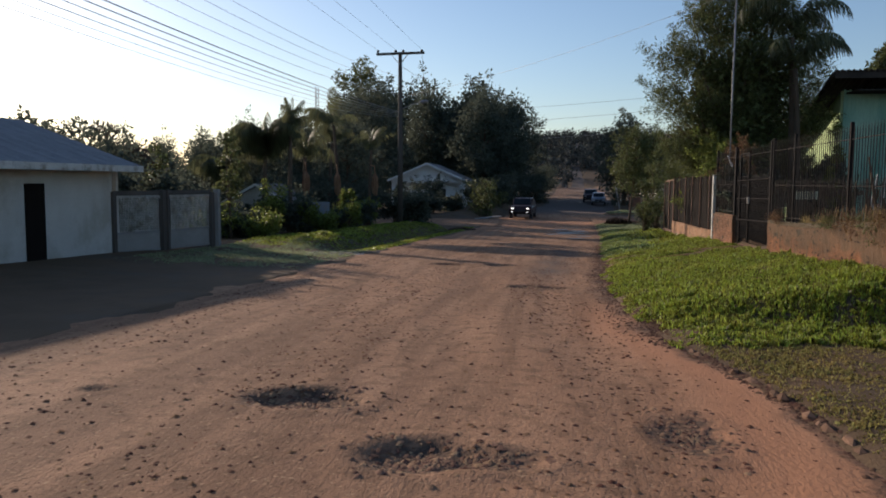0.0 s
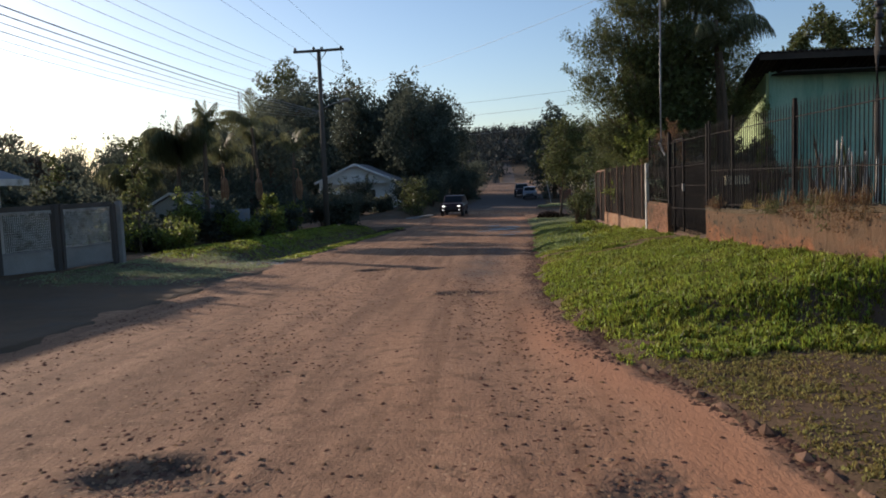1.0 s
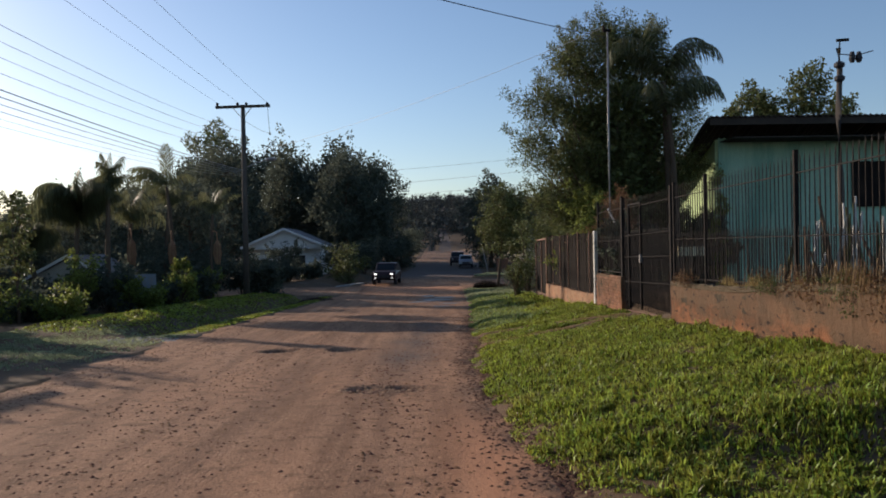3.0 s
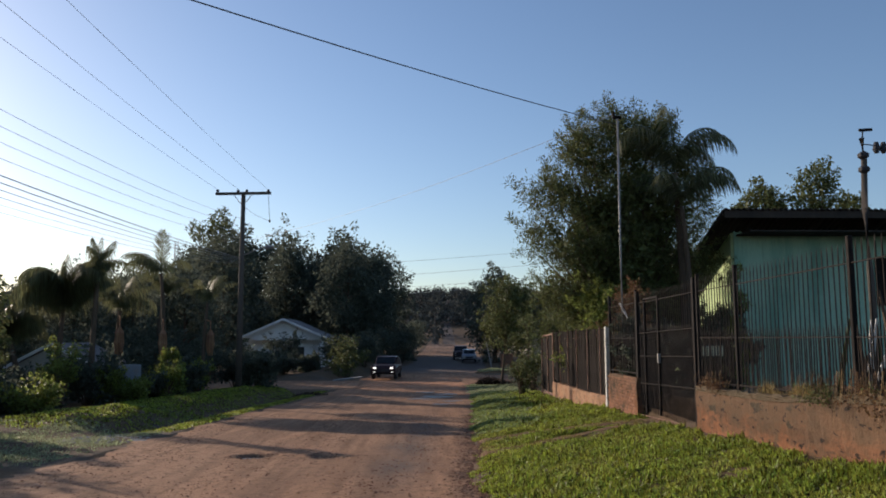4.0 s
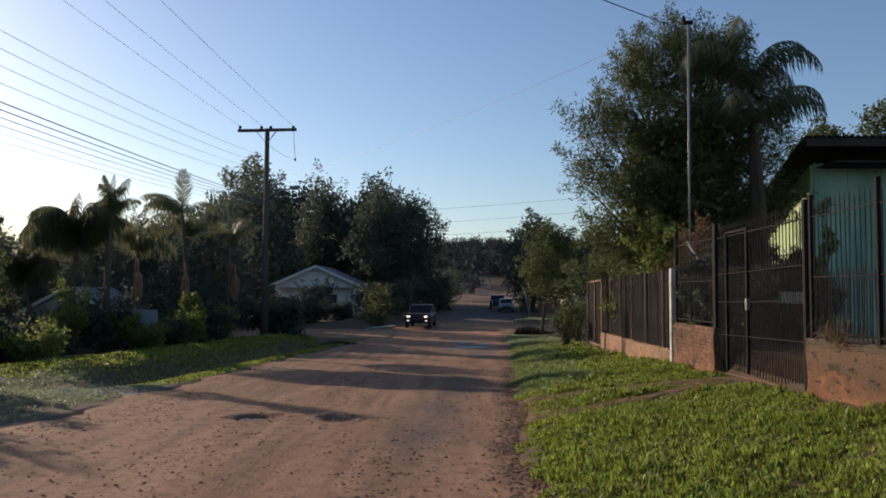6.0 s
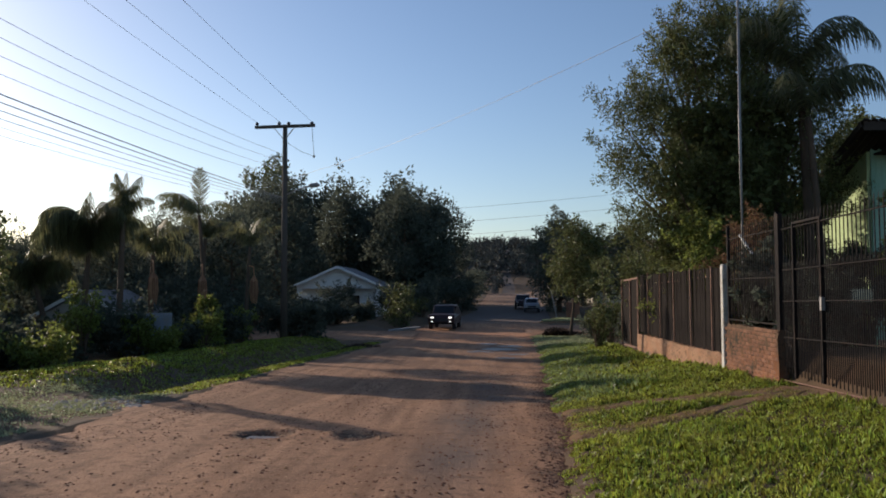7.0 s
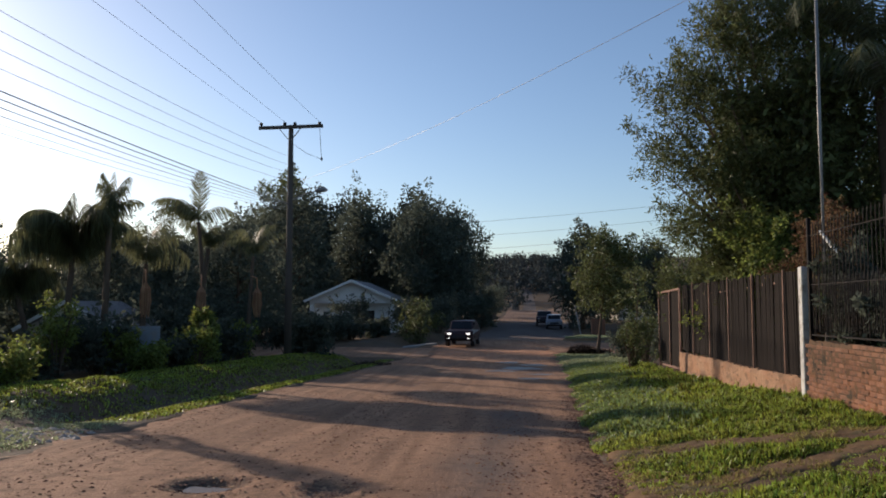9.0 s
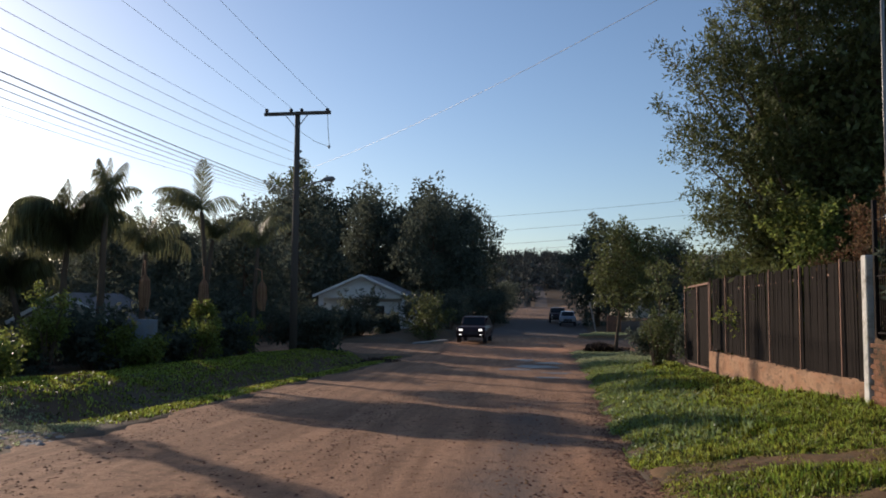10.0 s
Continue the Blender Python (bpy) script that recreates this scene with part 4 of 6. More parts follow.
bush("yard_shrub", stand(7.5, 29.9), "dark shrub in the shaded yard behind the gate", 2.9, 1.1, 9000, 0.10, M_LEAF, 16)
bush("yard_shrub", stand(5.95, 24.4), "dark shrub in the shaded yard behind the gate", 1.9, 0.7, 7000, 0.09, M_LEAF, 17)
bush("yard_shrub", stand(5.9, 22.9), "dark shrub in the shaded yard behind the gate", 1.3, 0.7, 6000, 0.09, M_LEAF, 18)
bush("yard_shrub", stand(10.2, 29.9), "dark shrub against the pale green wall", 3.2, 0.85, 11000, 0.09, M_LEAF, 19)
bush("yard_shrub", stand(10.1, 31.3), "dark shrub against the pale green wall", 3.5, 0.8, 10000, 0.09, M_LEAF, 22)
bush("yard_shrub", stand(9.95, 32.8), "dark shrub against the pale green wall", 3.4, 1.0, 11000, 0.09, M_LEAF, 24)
bush("fence_bush", stand(4.8, 38.4), "thin leafy bush at the end of the fence", 1.7, 0.5, 900, 0.10, M_LEAFBIG, 12)
bush("fence_bush", stand(5.6, 40.4), "thin leafy bush at the end of the fence", 1.9, 0.7, 1300, 0.11, M_LEAFBIG, 13)
tree("sapling", stand(5.6, 42.3), "pale thin-stemmed sapling beside the fence end", 3.6, 0.7, 0.045, 0.55, 900, 0.10, M_LEAFBIG, 14, 8)


def stalk_clump(x, y, n, h, seed):
    """Bare pale upright stalks of a cactus-like shrub."""
    rng = np.random.default_rng(seed)
    t = thing("stalk_shrub", stand(x, y), "clump of bare pale upright stalks behind the fence", "shrub")
    for k in range(n):
        dx, dy = rng.normal(size=2) * 0.28
        hh = h * (0.55 + 0.5 * rng.random())
        bm = B()
        lx, ly = rng.normal(size=2) * 0.12
        tube(bm, [(dx, dy, -0.1), (dx + lx * 0.5, dy + ly * 0.5, hh * 0.5), (dx + lx, dy + ly, hh)], [0.035, 0.03, 0.012], 6)
        part("stalk", bm, M_WHITE if k % 3 == 0 else (M_BARK if k % 3 == 1 else M_LEAFBIG), t)
    return t


stalk_clump(5.7, 13.3, 14, 1.25, 3)
stalk_clump(5.8, 14.6, 12, 1.05, 4)
stalk_clump(5.6, 12.0, 10, 1.2, 5)
# rough mortar cap of the wall
fence_wall("wall_coping", 0.0, 18.28, lambda y: top_at(y) - 0.05, lambda y: top_at(y) + 0.015, 0.18, M_COPING, "dark lichen-grown mortar cap of the garden wall", 0.012)

# bricks of the short wall
bm = B()
box(bm, (0, 0, 0), (0.10, 0.215, 0.058), bevel=0.006)
brick_me = bpy.data.meshes.new("brick")
bm.to_mesh(brick_me)
bm.free()
brick_me.materials.append(M_BRICK)
rng = np.random.default_rng(8)
for c in range(13):
    z = -0.26 + c * 0.071
    for k in range(13):
        y = 22.28 + k * 0.228 + (0.114 if c % 2 else 0)
        if y < 24.95 and z < top_at(y) - 0.02 and z > base_at(y) + 0.15:
            part("brick", brick_me, None, brick_wall, at=pose(gx(y) - 0.0275 + rng.normal() * 0.003, y, z, rng.normal() * 0.6, rng.normal() * 0.6, rng.normal() * 0.6))

# ---- the power line ----
line_pole = thing("power_pole", stand(-8.6, 45.6), "dark timber power pole with a T crossarm", "pole")
PZ = float(land(-8.6, 45.6))
bm = B()
tube(bm, [(0, 0, -0.4), (0, 0, 5), (0, 0, 9.05 - PZ)], [0.17, 0.14, 0.11], 12)
part("pole", bm, M_WOODPOLE, line_pole, smooth=True)
bm = B()
beam(bm, (-1.4, -0.13, 8.92 - PZ), (1.45, -0.13, 8.98 - PZ), 0.12, 0.14, 0.01)
part("crossarm", bm, M_WOODPOLE, line_pole)
for s in (-1, 1):
    bm = B()
    beam(bm, (0.05 * s, -0.14, 8.35 - PZ), (0.5 * s, -0.2, 8.9 - PZ), 0.04, 0.03)
    part("brace", bm, M_GALV, line_pole)
for x in (-1.3, -0.25, 0.2, 1.3):
    bm = B()
    tube(bm, [(x, -0.13, 9.0 - PZ), (x, -0.13, 9.06 - PZ), (x, -0.13, 9.12 - PZ), (x, -0.13, 9.16 - PZ)], [0.03, 0.08, 0.08, 0.04], 8)
    part("insulator", bm, M_WIRE, line_pole)
bm = B()
tube(bm, [(1.32, -0.16, 8.92 - PZ), (1.36, -0.2, 8.3 - PZ), (1.42, -0.2, 7.55 - PZ)], 0.012, 5)
tube(bm, [(1.42, -0.2, 7.58 - PZ), (1.42, -0.2, 7.5 - PZ), (1.42, -0.2, 7.42 - PZ)], [0.02, 0.06, 0.02], 6)
tube(bm, [(1.42, -0.2, 7.5 - PZ), (0.8, -0.1, 7.75 - PZ), (0.12, 0, 8.2 - PZ)], 0.008, 4)
part("jumper_wire", bm, M_WIRE, line_pole)
for z in (7.35, 7.05, 6.75, 6.45):
    bm = B()
    tube(bm, [(0.14, -0.02, z - 0.05 - PZ), (0.2, -0.02, z - PZ), (0.14, -0.02, z + 0.05 - PZ)], [0.03, 0.06, 0.03], 8)
    part("spool", bm, M_WIRE, line_pole)
bm = B()
tube(bm, [(0.1, 0, 5.75 - PZ), (0.7, -0.1, 6.0 - PZ), (1.25, -0.2, 6.1 - PZ)], 0.03, 6)
arm = part("lamp_arm", bm, M_GALV, line_pole)
bm = B()
tube(bm, [(1.15, -0.2, 6.1 - PZ), (1.3, -0.22, 6.13 - PZ), (1.6, -0.27, 6.15 - PZ), (1.72, -0.29, 6.13 - PZ)], [0.04, 0.1, 0.11, 0.03], 10)
part("lamp_head", bm, M_GALV, arm, "grey street lamp head")


def wire(name, a, b, sag, r, label, group="power lines", mat=None):
    a, b = Vector(a), Vector(b)
    bm = B()
    pts = []
    for i in range(25):
        u = i / 24
        pts.append(a.lerp(b, u) - Vector((0, 0, 4 * sag * u * (1 - u))))
    tube(bm, pts, r, 5)
    me = bpy.data.meshes.new(name)
    bm.to_mesh(me)
    bm.free()
    me.materials.append(mat or M_LINE)
    return tagged(new(name, me), label, "cable", group)


for x in (-9.9, -8.8, -7.3):
    wire("power_line", (x, 45.47, 9.15), (x, -12, 9.5), 0.4, 0.006, "thin overhead power line")
for z in (7.67, 7.3, 6.95, 6.6):
    wire("power_line", (-8.72, 45.5, z), (-8.6, -12, z + 0.1), 1.3, 0.006, "thin overhead power line")
for k in range(6):
    wire("telephone_cable", (-8.65, 45.5, 5.6 - 0.06 * k), (-8.6 + 0.08 * k, -12, 5.7 - 0.07 * k), 0.66 + 0.11 * k, (0.014, 0.012, 0.009, 0.008, 0.005, 0.005)[k], "bundled telephone cable sagging along the street")
wire("service_wire", (-8.4, 45.6, 6.5), (5.70, 25.6, 7.4), 0.35, 0.006, "thin service wire across the street", "service wires")
wire("service_cable", (5.70, 25.6, 7.12), (-13.5, 1.7, 5.0), 0.38, 0.011, "dark service cable across the street", "service wires", M_WIRE)

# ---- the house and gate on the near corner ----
corner_house = thing("corner_house", pose(-12, 18, float(land(-12, 18))), "plastered bungalow in haze-paled colour with a grey sheet roof", "house")
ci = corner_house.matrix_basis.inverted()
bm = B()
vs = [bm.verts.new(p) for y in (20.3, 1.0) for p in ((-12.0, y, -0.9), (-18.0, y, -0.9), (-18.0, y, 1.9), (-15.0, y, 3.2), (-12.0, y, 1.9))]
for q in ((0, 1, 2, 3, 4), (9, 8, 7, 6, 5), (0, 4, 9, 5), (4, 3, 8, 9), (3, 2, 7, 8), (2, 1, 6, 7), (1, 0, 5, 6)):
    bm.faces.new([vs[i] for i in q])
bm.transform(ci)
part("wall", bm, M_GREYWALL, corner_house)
for sgn in (-1, 1):                        # two slopes of ribbed sheet
    bm = B()
    yy = np.linspace(0.4, 20.85, 150)
    up = [bm.verts.new((-15.0, y, 3.2 + 0.018 * math.sin(y * 18))) for y in yy]
    dn = [bm.verts.new((-15.0 + 3.65 * sgn, y, 1.88 + 0.018 * math.sin(y * 18))) for y in yy]
    u2 = [bm.verts.new((-15.0, y, 3.1)) for y in yy]
    d2 = [bm.verts.new((-15.0 + 3.65 * sgn, y, 1.76)) for y in yy]
    for i in range(len(yy) - 1):
        bm.faces.new((up[i], up[i + 1], dn[i + 1], dn[i]))
        bm.faces.new((u2[i + 1], u2[i], d2[i], d2[i + 1]))
        bm.faces.new((dn[i], dn[i + 1], d2[i + 1], d2[i]))
    bm.faces.new((up[-1], u2[-1], d2[-1], dn[-1]))
    bm.faces.new((up[0], dn[0], d2[0], u2[0]))
    bm.transform(ci)
    part("roof", bm, M_ROOFSLATE, corner_house, "grey ribbed roof slope")
bm = B()
box(bm, (-11.33, 10.6, 1.80), (0.025, 20.4, 0.17), bevel=0.004)
bm.transform(ci)
part("fascia", bm, M_WHITE, corner_house)
bm = B()
tube(bm, [(-13.5, 1.7, 2.3), (-13.5, 1.7, 5.05)], 0.025, 6)
bm.transform(ci)
part("service_mast", bm, M_GALV, corner_house)
for y0, y1, z0, z1, nm in ((16.6, 17.3, -0.6, 1.4, "door"),):
    bm = B()
    box(bm, (-11.985, (y0 + y1) / 2, (z0 + z1) / 2), (0.06, y1 - y0, z1 - z0), bevel=0.01)
    bm.transform(ci)
    part(nm, bm, M_SLAT, corner_house)
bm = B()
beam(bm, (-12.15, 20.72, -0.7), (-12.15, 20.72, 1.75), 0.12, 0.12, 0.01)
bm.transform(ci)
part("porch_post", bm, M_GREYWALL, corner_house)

lgate = thing("yard_gate", pose(-11.3, 22, float(land(-11.3, 22))), "dark-framed double yard gate with woven wire infill", "gate")
li = lgate.matrix_basis.inverted()
GA, GB_, GC = Vector((-12.0, 20.3, 0)), Vector((-11.35, 21.85, 0)), Vector((-10.7, 24.3, 0))
for p, w, mat, z in ((GA, 0.16, M_WOODPOLE, 1.17), (GB_, 0.2, M_WOODPOLE, 1.2), (GB_ + Vector((0.05, 0.25, 0)), 0.12, M_WOODPOLE, 1.2), (GC, 0.17, M_CONCRETE, 1.2), (GC - Vector((0.1, 0.28, 0)), 0.2, M_WOODPOLE, 1.12)):
    bm = B()
    beam(bm, p + Vector((0, 0, -0.9)), p + Vector((0, 0, z)), w, w, 0.01)
    bm.transform(li)
    part("post", bm, mat, lgate)
for a, b in ((GA, GB_), (GB_ + Vector((0.05, 0.25, 0)), GC - Vector((0.1, 0.28, 0)))):
    for z, w in ((1.1, 0.17), (-0.02, 0.06), (-0.55, 0.08)):
        bm = B()
        beam(bm, a + Vector((0, 0, z)), b + Vector((0, 0, z)), 0.06, w, 0.006)
        bm.transform(li)
        part("rail", bm, M_WOODPOLE if z > 1 else M_GALV, lgate)
    bm = B()
    beam(bm, a + Vector((0, 0, -0.3)), b + Vector((0, 0, -0.3)), 0.02, 0.5)
    bm.transform(li)
    part("lower_panel", bm, M_CONCRETE, lgate)
    bm = B()                               # woven wire
    for i in range(31):
        p = a.lerp(b, 0.02 + 0.96 * i / 30)
        beam(bm, p + Vector((0, 0, 0.0)), p + Vector((0, 0, 1.06)), 0.012, 0.012)
    for i in range(16):
        z = Vector((0, 0, 0.04 + 1.0 * i / 15))
        beam(bm, a + z, b + z, 0.010, 0.010)
    bm.transform(li)
    part("wire_mesh", bm, M_WHITE, lgate)
    bm = B()                               # ragged strip of pale sheet along the top
    low, up = [], []
    for i in range(69):
        p = a.lerp(b, 0.04 + 0.92 * i / 68) + Vector((0.03, -0.03, 0))
        d = 0.04 + (0.14 * abs(math.sin(i * 1.3) * math.sin(i * 0.55)) if i % 2 else 0)
        low.append(bm.verts.new(p + Vector((0, 0, 1.04 - d))))
        up.append(bm.verts.new(p + Vector((0, 0, 1.05))))
    for i in range(68):
        bm.faces.new((low[i], low[i + 1], up[i + 1], up[i]))
    bmesh.ops.solidify(bm, geom=bm.faces[:], thickness=0.004)
    bm.transform(li)
    part("fringe", bm, M_WHITE, lgate, "pale ragged fringe of sheet")
# a low shed roof behind it
SZ = float(land(-15.6, 42.4))
shed = thing("garden_shed", pose(-15.6, 42.4, SZ), "low grey shed with pale barge boards among the palms", "shed")
APEX, EAVE = 1.28 - SZ, 0.32 - SZ
bm = B()
vs = [bm.verts.new(p) for y in (-1.75, 2) for p in ((-1.7, y, -0.3), (1.7, y, -0.3), (1.7, y, EAVE), (0, y, APEX - 0.1), (-1.7, y, EAVE))]
for q in ((4, 3, 2, 1, 0), (5, 6, 7, 8, 9), (0, 1, 6, 5), (1, 2, 7, 6), (4, 9, 8, 3), (3, 8, 7, 2), (0, 5, 9, 4)):
    bm.faces.new([vs[i] for i in q])
part("wall", bm, M_PLASTER, shed)
for sgn in (-1, 1):
    bm = B()
    vs = [bm.verts.new(p) for dz in (0.04, -0.04) for p in ((0, -2.0, APEX + dz), (0, 2.3, APEX + dz), (2.0 * sgn, 2.3, EAVE - 0.1 + dz), (2.0 * sgn, -2.0, EAVE - 0.1 + dz))]
    for q in ((0, 1, 2, 3), (7, 6, 5, 4), (0, 3, 7, 4), (1, 5, 6, 2), (2, 6, 7, 3)):
        bm.faces.new([vs[i] for i in q])
    part("roof", bm, M_ROOFGREY, shed)
    bm = B()
    beam(bm, (0, -2.03, APEX), (2.02 * sgn, -2.03, EAVE - 0.11), 0.04, 0.13)
    part("barge_board", bm, M_WHITEWALL, shed)

# ---- the white house beyond the side street ----
white_house = thing("white_house", pose(-11.9, 78, float(land(-11.9, 78))), "small white house with a low gabled roof", "house")
WZ = float(land(-11.9, 78))
ev, ap = 1.62 - WZ, 3.22 - WZ
bm = B()
vs = [bm.verts.new(p) for y in (1.0, 9) for p in ((-3.7, y, -0.3), (3.7, y, -0.3), (3.7, y, ev), (0, y, ap), (-3.7, y, ev))]
for q in ((4, 3, 2, 1, 0), (5, 6, 7, 8, 9), (0, 1, 6, 5), (1, 2, 7, 6), (4, 9, 8, 3), (3, 8, 7, 2), (0, 5, 9, 4)):
    bm.faces.new([vs[i] for i in q])
part("wall", bm, M_WHITEWALL, white_house)
bm = B()
vs = [bm.verts.new(p) for y in (0, 0.15) for p in ((-3.7, y, ev - 0.25), (3.7, y, ev - 0.25), (3.7, y, ev), (0, y, ap), (-3.7, y, ev))]
for q in ((4, 3, 2, 1, 0), (5, 6, 7, 8, 9), (0, 1, 6, 5), (1, 2, 7, 6), (4, 9, 8, 3), (3, 8, 7, 2), (0, 5, 9, 4)):
    bm.faces.new([vs[i] for i in q])
part("gable", bm, M_WHITEWALL, white_house)
for x in (-3.5, 3.5):
    bm = B()
    beam(bm, (x, 0.075, -0.3), (x, 0.075, ev - 0.252), 0.38, 0.148, 0.01)
    part("porch_pillar", bm, M_WHITEWALL, white_house)
for sgn in (-1, 1):
    bm = B()
    vs = [bm.verts.new(p) for dz in (0.16, 0.06) for p in ((0, -0.6, ap + dz), (0, 9.4, ap + dz), (4.05 * sgn, 9.4, ev - 0.15 + dz), (4.05 * sgn, -0.6, ev - 0.15 + dz))]
    for q in ((0, 1, 2, 3), (7, 6, 5, 4), (0, 3, 7, 4), (1, 5, 6, 2), (2, 6, 7, 3)):
        bm.faces.new([vs[i] for i in q])
    part("roof", bm, M_ROOFGREY, white_house)
    bm = B()
    beam(bm, (0, -0.63, ap + 0.06), (4.05 * sgn, -0.63, ev - 0.1), 0.03, 0.2)
    part("barge_board", bm, M_WHITEWALL, white_house)
bm = B()
box(bm, (1.2, 0.97, 1.3), (1.1, 0.06, 1.1), bevel=0.02)
part("window", bm, M_ROOF, white_house)

# ---- palms, bushes and trees on that side ----
PALMS = [(-12.85, 38.0, 0, 5.0, 9, 1.9, 0.11, 21, False, 0, (0.3, 2.4), 1.3, 0.30, 1.45, (150, 178, 120, 10, 345, 195), "tall palm with ragged backlit fronds"),
         (-12.35, 45.7, 0, 6.0, 11, 2.5, 0.10, 22, True, 1, (1.3, 2.4), 1.2, 0.24, 0.75, (175, 200, 150, 185, 215, 130), "tall palm with an upright spear and hanging seed cluster"),
         (-14.3, 38.2, 40, 3.9, 34, 3.1, 0.11, 23, False, 0, (2.3, 3.5), 1.6, 0.26, 1.25, (), "palm with long dense weeping fronds"),
         (-10.8, 47.0, 80, 4.6, 9, 2.2, 0.09, 24, False, 1, (1.4, 2.9), 1.0, 0.22, 1.3, (), "palm with a hanging seed cluster"),
         (-13.35, 41.9, 10, 3.9, 13, 2.4, 0.11, 25, False, 1, (1.6, 3.0), 1.2, 0.26, 1.2, (), "shorter palm with a hanging seed cluster"),
         (-16.6, 39.8, 10, 2.6, 18, 2.6, 0.11, 26, False, 0, (2.0, 3.1), 1.5, 0.26, 1.2, (), "low palm with weeping fronds"),
         (-14.4, 50.5, 10, 5.4, 13, 2.2, 0.12, 27, False, 0, (1.4, 2.8), 1.0, 0.26, 1.2, (), "shorter palm among the trees")]
for x, y, rz, h, n, ln, r, seed, spear_up, tassels, arch, hang, ratio, first, aim, lab in PALMS:
    palm("street_palm", stand(x, y, rz), lab, h, n, ln, r, seed, spear_up, tassels, 0, arch, hang=hang, start=first, ratio=ratio, leaflets=44 if n > 15 else 27, aim=aim, slim=0.05 if n > 15 else 0.04)
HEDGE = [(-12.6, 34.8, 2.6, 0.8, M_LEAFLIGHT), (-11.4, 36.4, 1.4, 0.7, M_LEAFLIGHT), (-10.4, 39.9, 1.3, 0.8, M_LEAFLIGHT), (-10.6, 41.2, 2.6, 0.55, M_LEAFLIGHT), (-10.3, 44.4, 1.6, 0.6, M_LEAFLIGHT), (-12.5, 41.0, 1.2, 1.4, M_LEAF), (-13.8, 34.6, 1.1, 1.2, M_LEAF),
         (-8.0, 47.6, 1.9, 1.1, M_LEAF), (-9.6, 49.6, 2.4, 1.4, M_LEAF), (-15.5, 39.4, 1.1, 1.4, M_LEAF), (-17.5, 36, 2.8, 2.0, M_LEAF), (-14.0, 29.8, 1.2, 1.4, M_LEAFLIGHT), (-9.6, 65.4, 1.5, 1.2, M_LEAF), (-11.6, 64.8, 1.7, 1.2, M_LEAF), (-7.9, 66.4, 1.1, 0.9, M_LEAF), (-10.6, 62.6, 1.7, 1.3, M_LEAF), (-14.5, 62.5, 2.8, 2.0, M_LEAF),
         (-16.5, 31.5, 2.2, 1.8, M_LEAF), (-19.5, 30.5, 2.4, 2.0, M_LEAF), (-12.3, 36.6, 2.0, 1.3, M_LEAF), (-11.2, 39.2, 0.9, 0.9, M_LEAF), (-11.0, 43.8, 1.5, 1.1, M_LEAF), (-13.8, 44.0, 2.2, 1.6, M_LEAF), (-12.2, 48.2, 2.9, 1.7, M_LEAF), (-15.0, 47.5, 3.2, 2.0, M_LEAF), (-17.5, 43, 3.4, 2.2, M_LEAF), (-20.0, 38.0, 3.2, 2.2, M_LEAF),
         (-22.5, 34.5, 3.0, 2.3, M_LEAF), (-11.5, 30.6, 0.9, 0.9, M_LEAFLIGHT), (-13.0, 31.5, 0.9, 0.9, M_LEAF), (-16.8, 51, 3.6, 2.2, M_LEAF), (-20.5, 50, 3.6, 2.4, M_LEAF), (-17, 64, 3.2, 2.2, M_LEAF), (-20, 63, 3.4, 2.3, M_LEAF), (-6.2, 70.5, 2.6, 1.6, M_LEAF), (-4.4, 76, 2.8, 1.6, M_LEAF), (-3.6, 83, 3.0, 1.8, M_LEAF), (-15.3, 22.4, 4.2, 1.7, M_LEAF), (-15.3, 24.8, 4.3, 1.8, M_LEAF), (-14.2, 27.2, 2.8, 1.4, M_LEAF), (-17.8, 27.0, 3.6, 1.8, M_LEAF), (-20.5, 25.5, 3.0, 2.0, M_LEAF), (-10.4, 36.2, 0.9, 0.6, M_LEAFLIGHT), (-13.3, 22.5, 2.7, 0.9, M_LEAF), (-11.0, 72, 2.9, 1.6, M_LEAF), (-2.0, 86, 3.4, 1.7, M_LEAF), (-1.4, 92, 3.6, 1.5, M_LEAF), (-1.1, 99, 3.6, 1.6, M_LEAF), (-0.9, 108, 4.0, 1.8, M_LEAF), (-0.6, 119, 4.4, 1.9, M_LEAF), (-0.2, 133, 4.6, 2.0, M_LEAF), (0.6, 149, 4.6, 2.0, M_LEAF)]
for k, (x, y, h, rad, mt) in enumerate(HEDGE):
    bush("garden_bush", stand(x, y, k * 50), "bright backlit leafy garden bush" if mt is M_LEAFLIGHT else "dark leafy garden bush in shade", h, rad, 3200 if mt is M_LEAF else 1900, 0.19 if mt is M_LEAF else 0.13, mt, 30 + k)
bush("corner_bush", stand(-5.0, 65.8), "broad bright-leaved bush on the street corner", 3.4, 1.45, 3800, 0.15, M_LEAFBIG, 95)

tree("slender_tree", stand(-12.8, 30.4), "slender leafy young tree on the roadside bank", 4.4, 0.5, 0.06, 0.2, 1800, 0.13, M_LEAFBIG, 61, 14, spray=(2, 0.2))
tree("slender_tree", stand(-14.3, 27.2), "slender leafy young tree on the roadside bank", 3.4, 0.5, 0.05, 0.3, 1500, 0.13, M_LEAFBIG, 62, 10, spray=(2, 0.2))

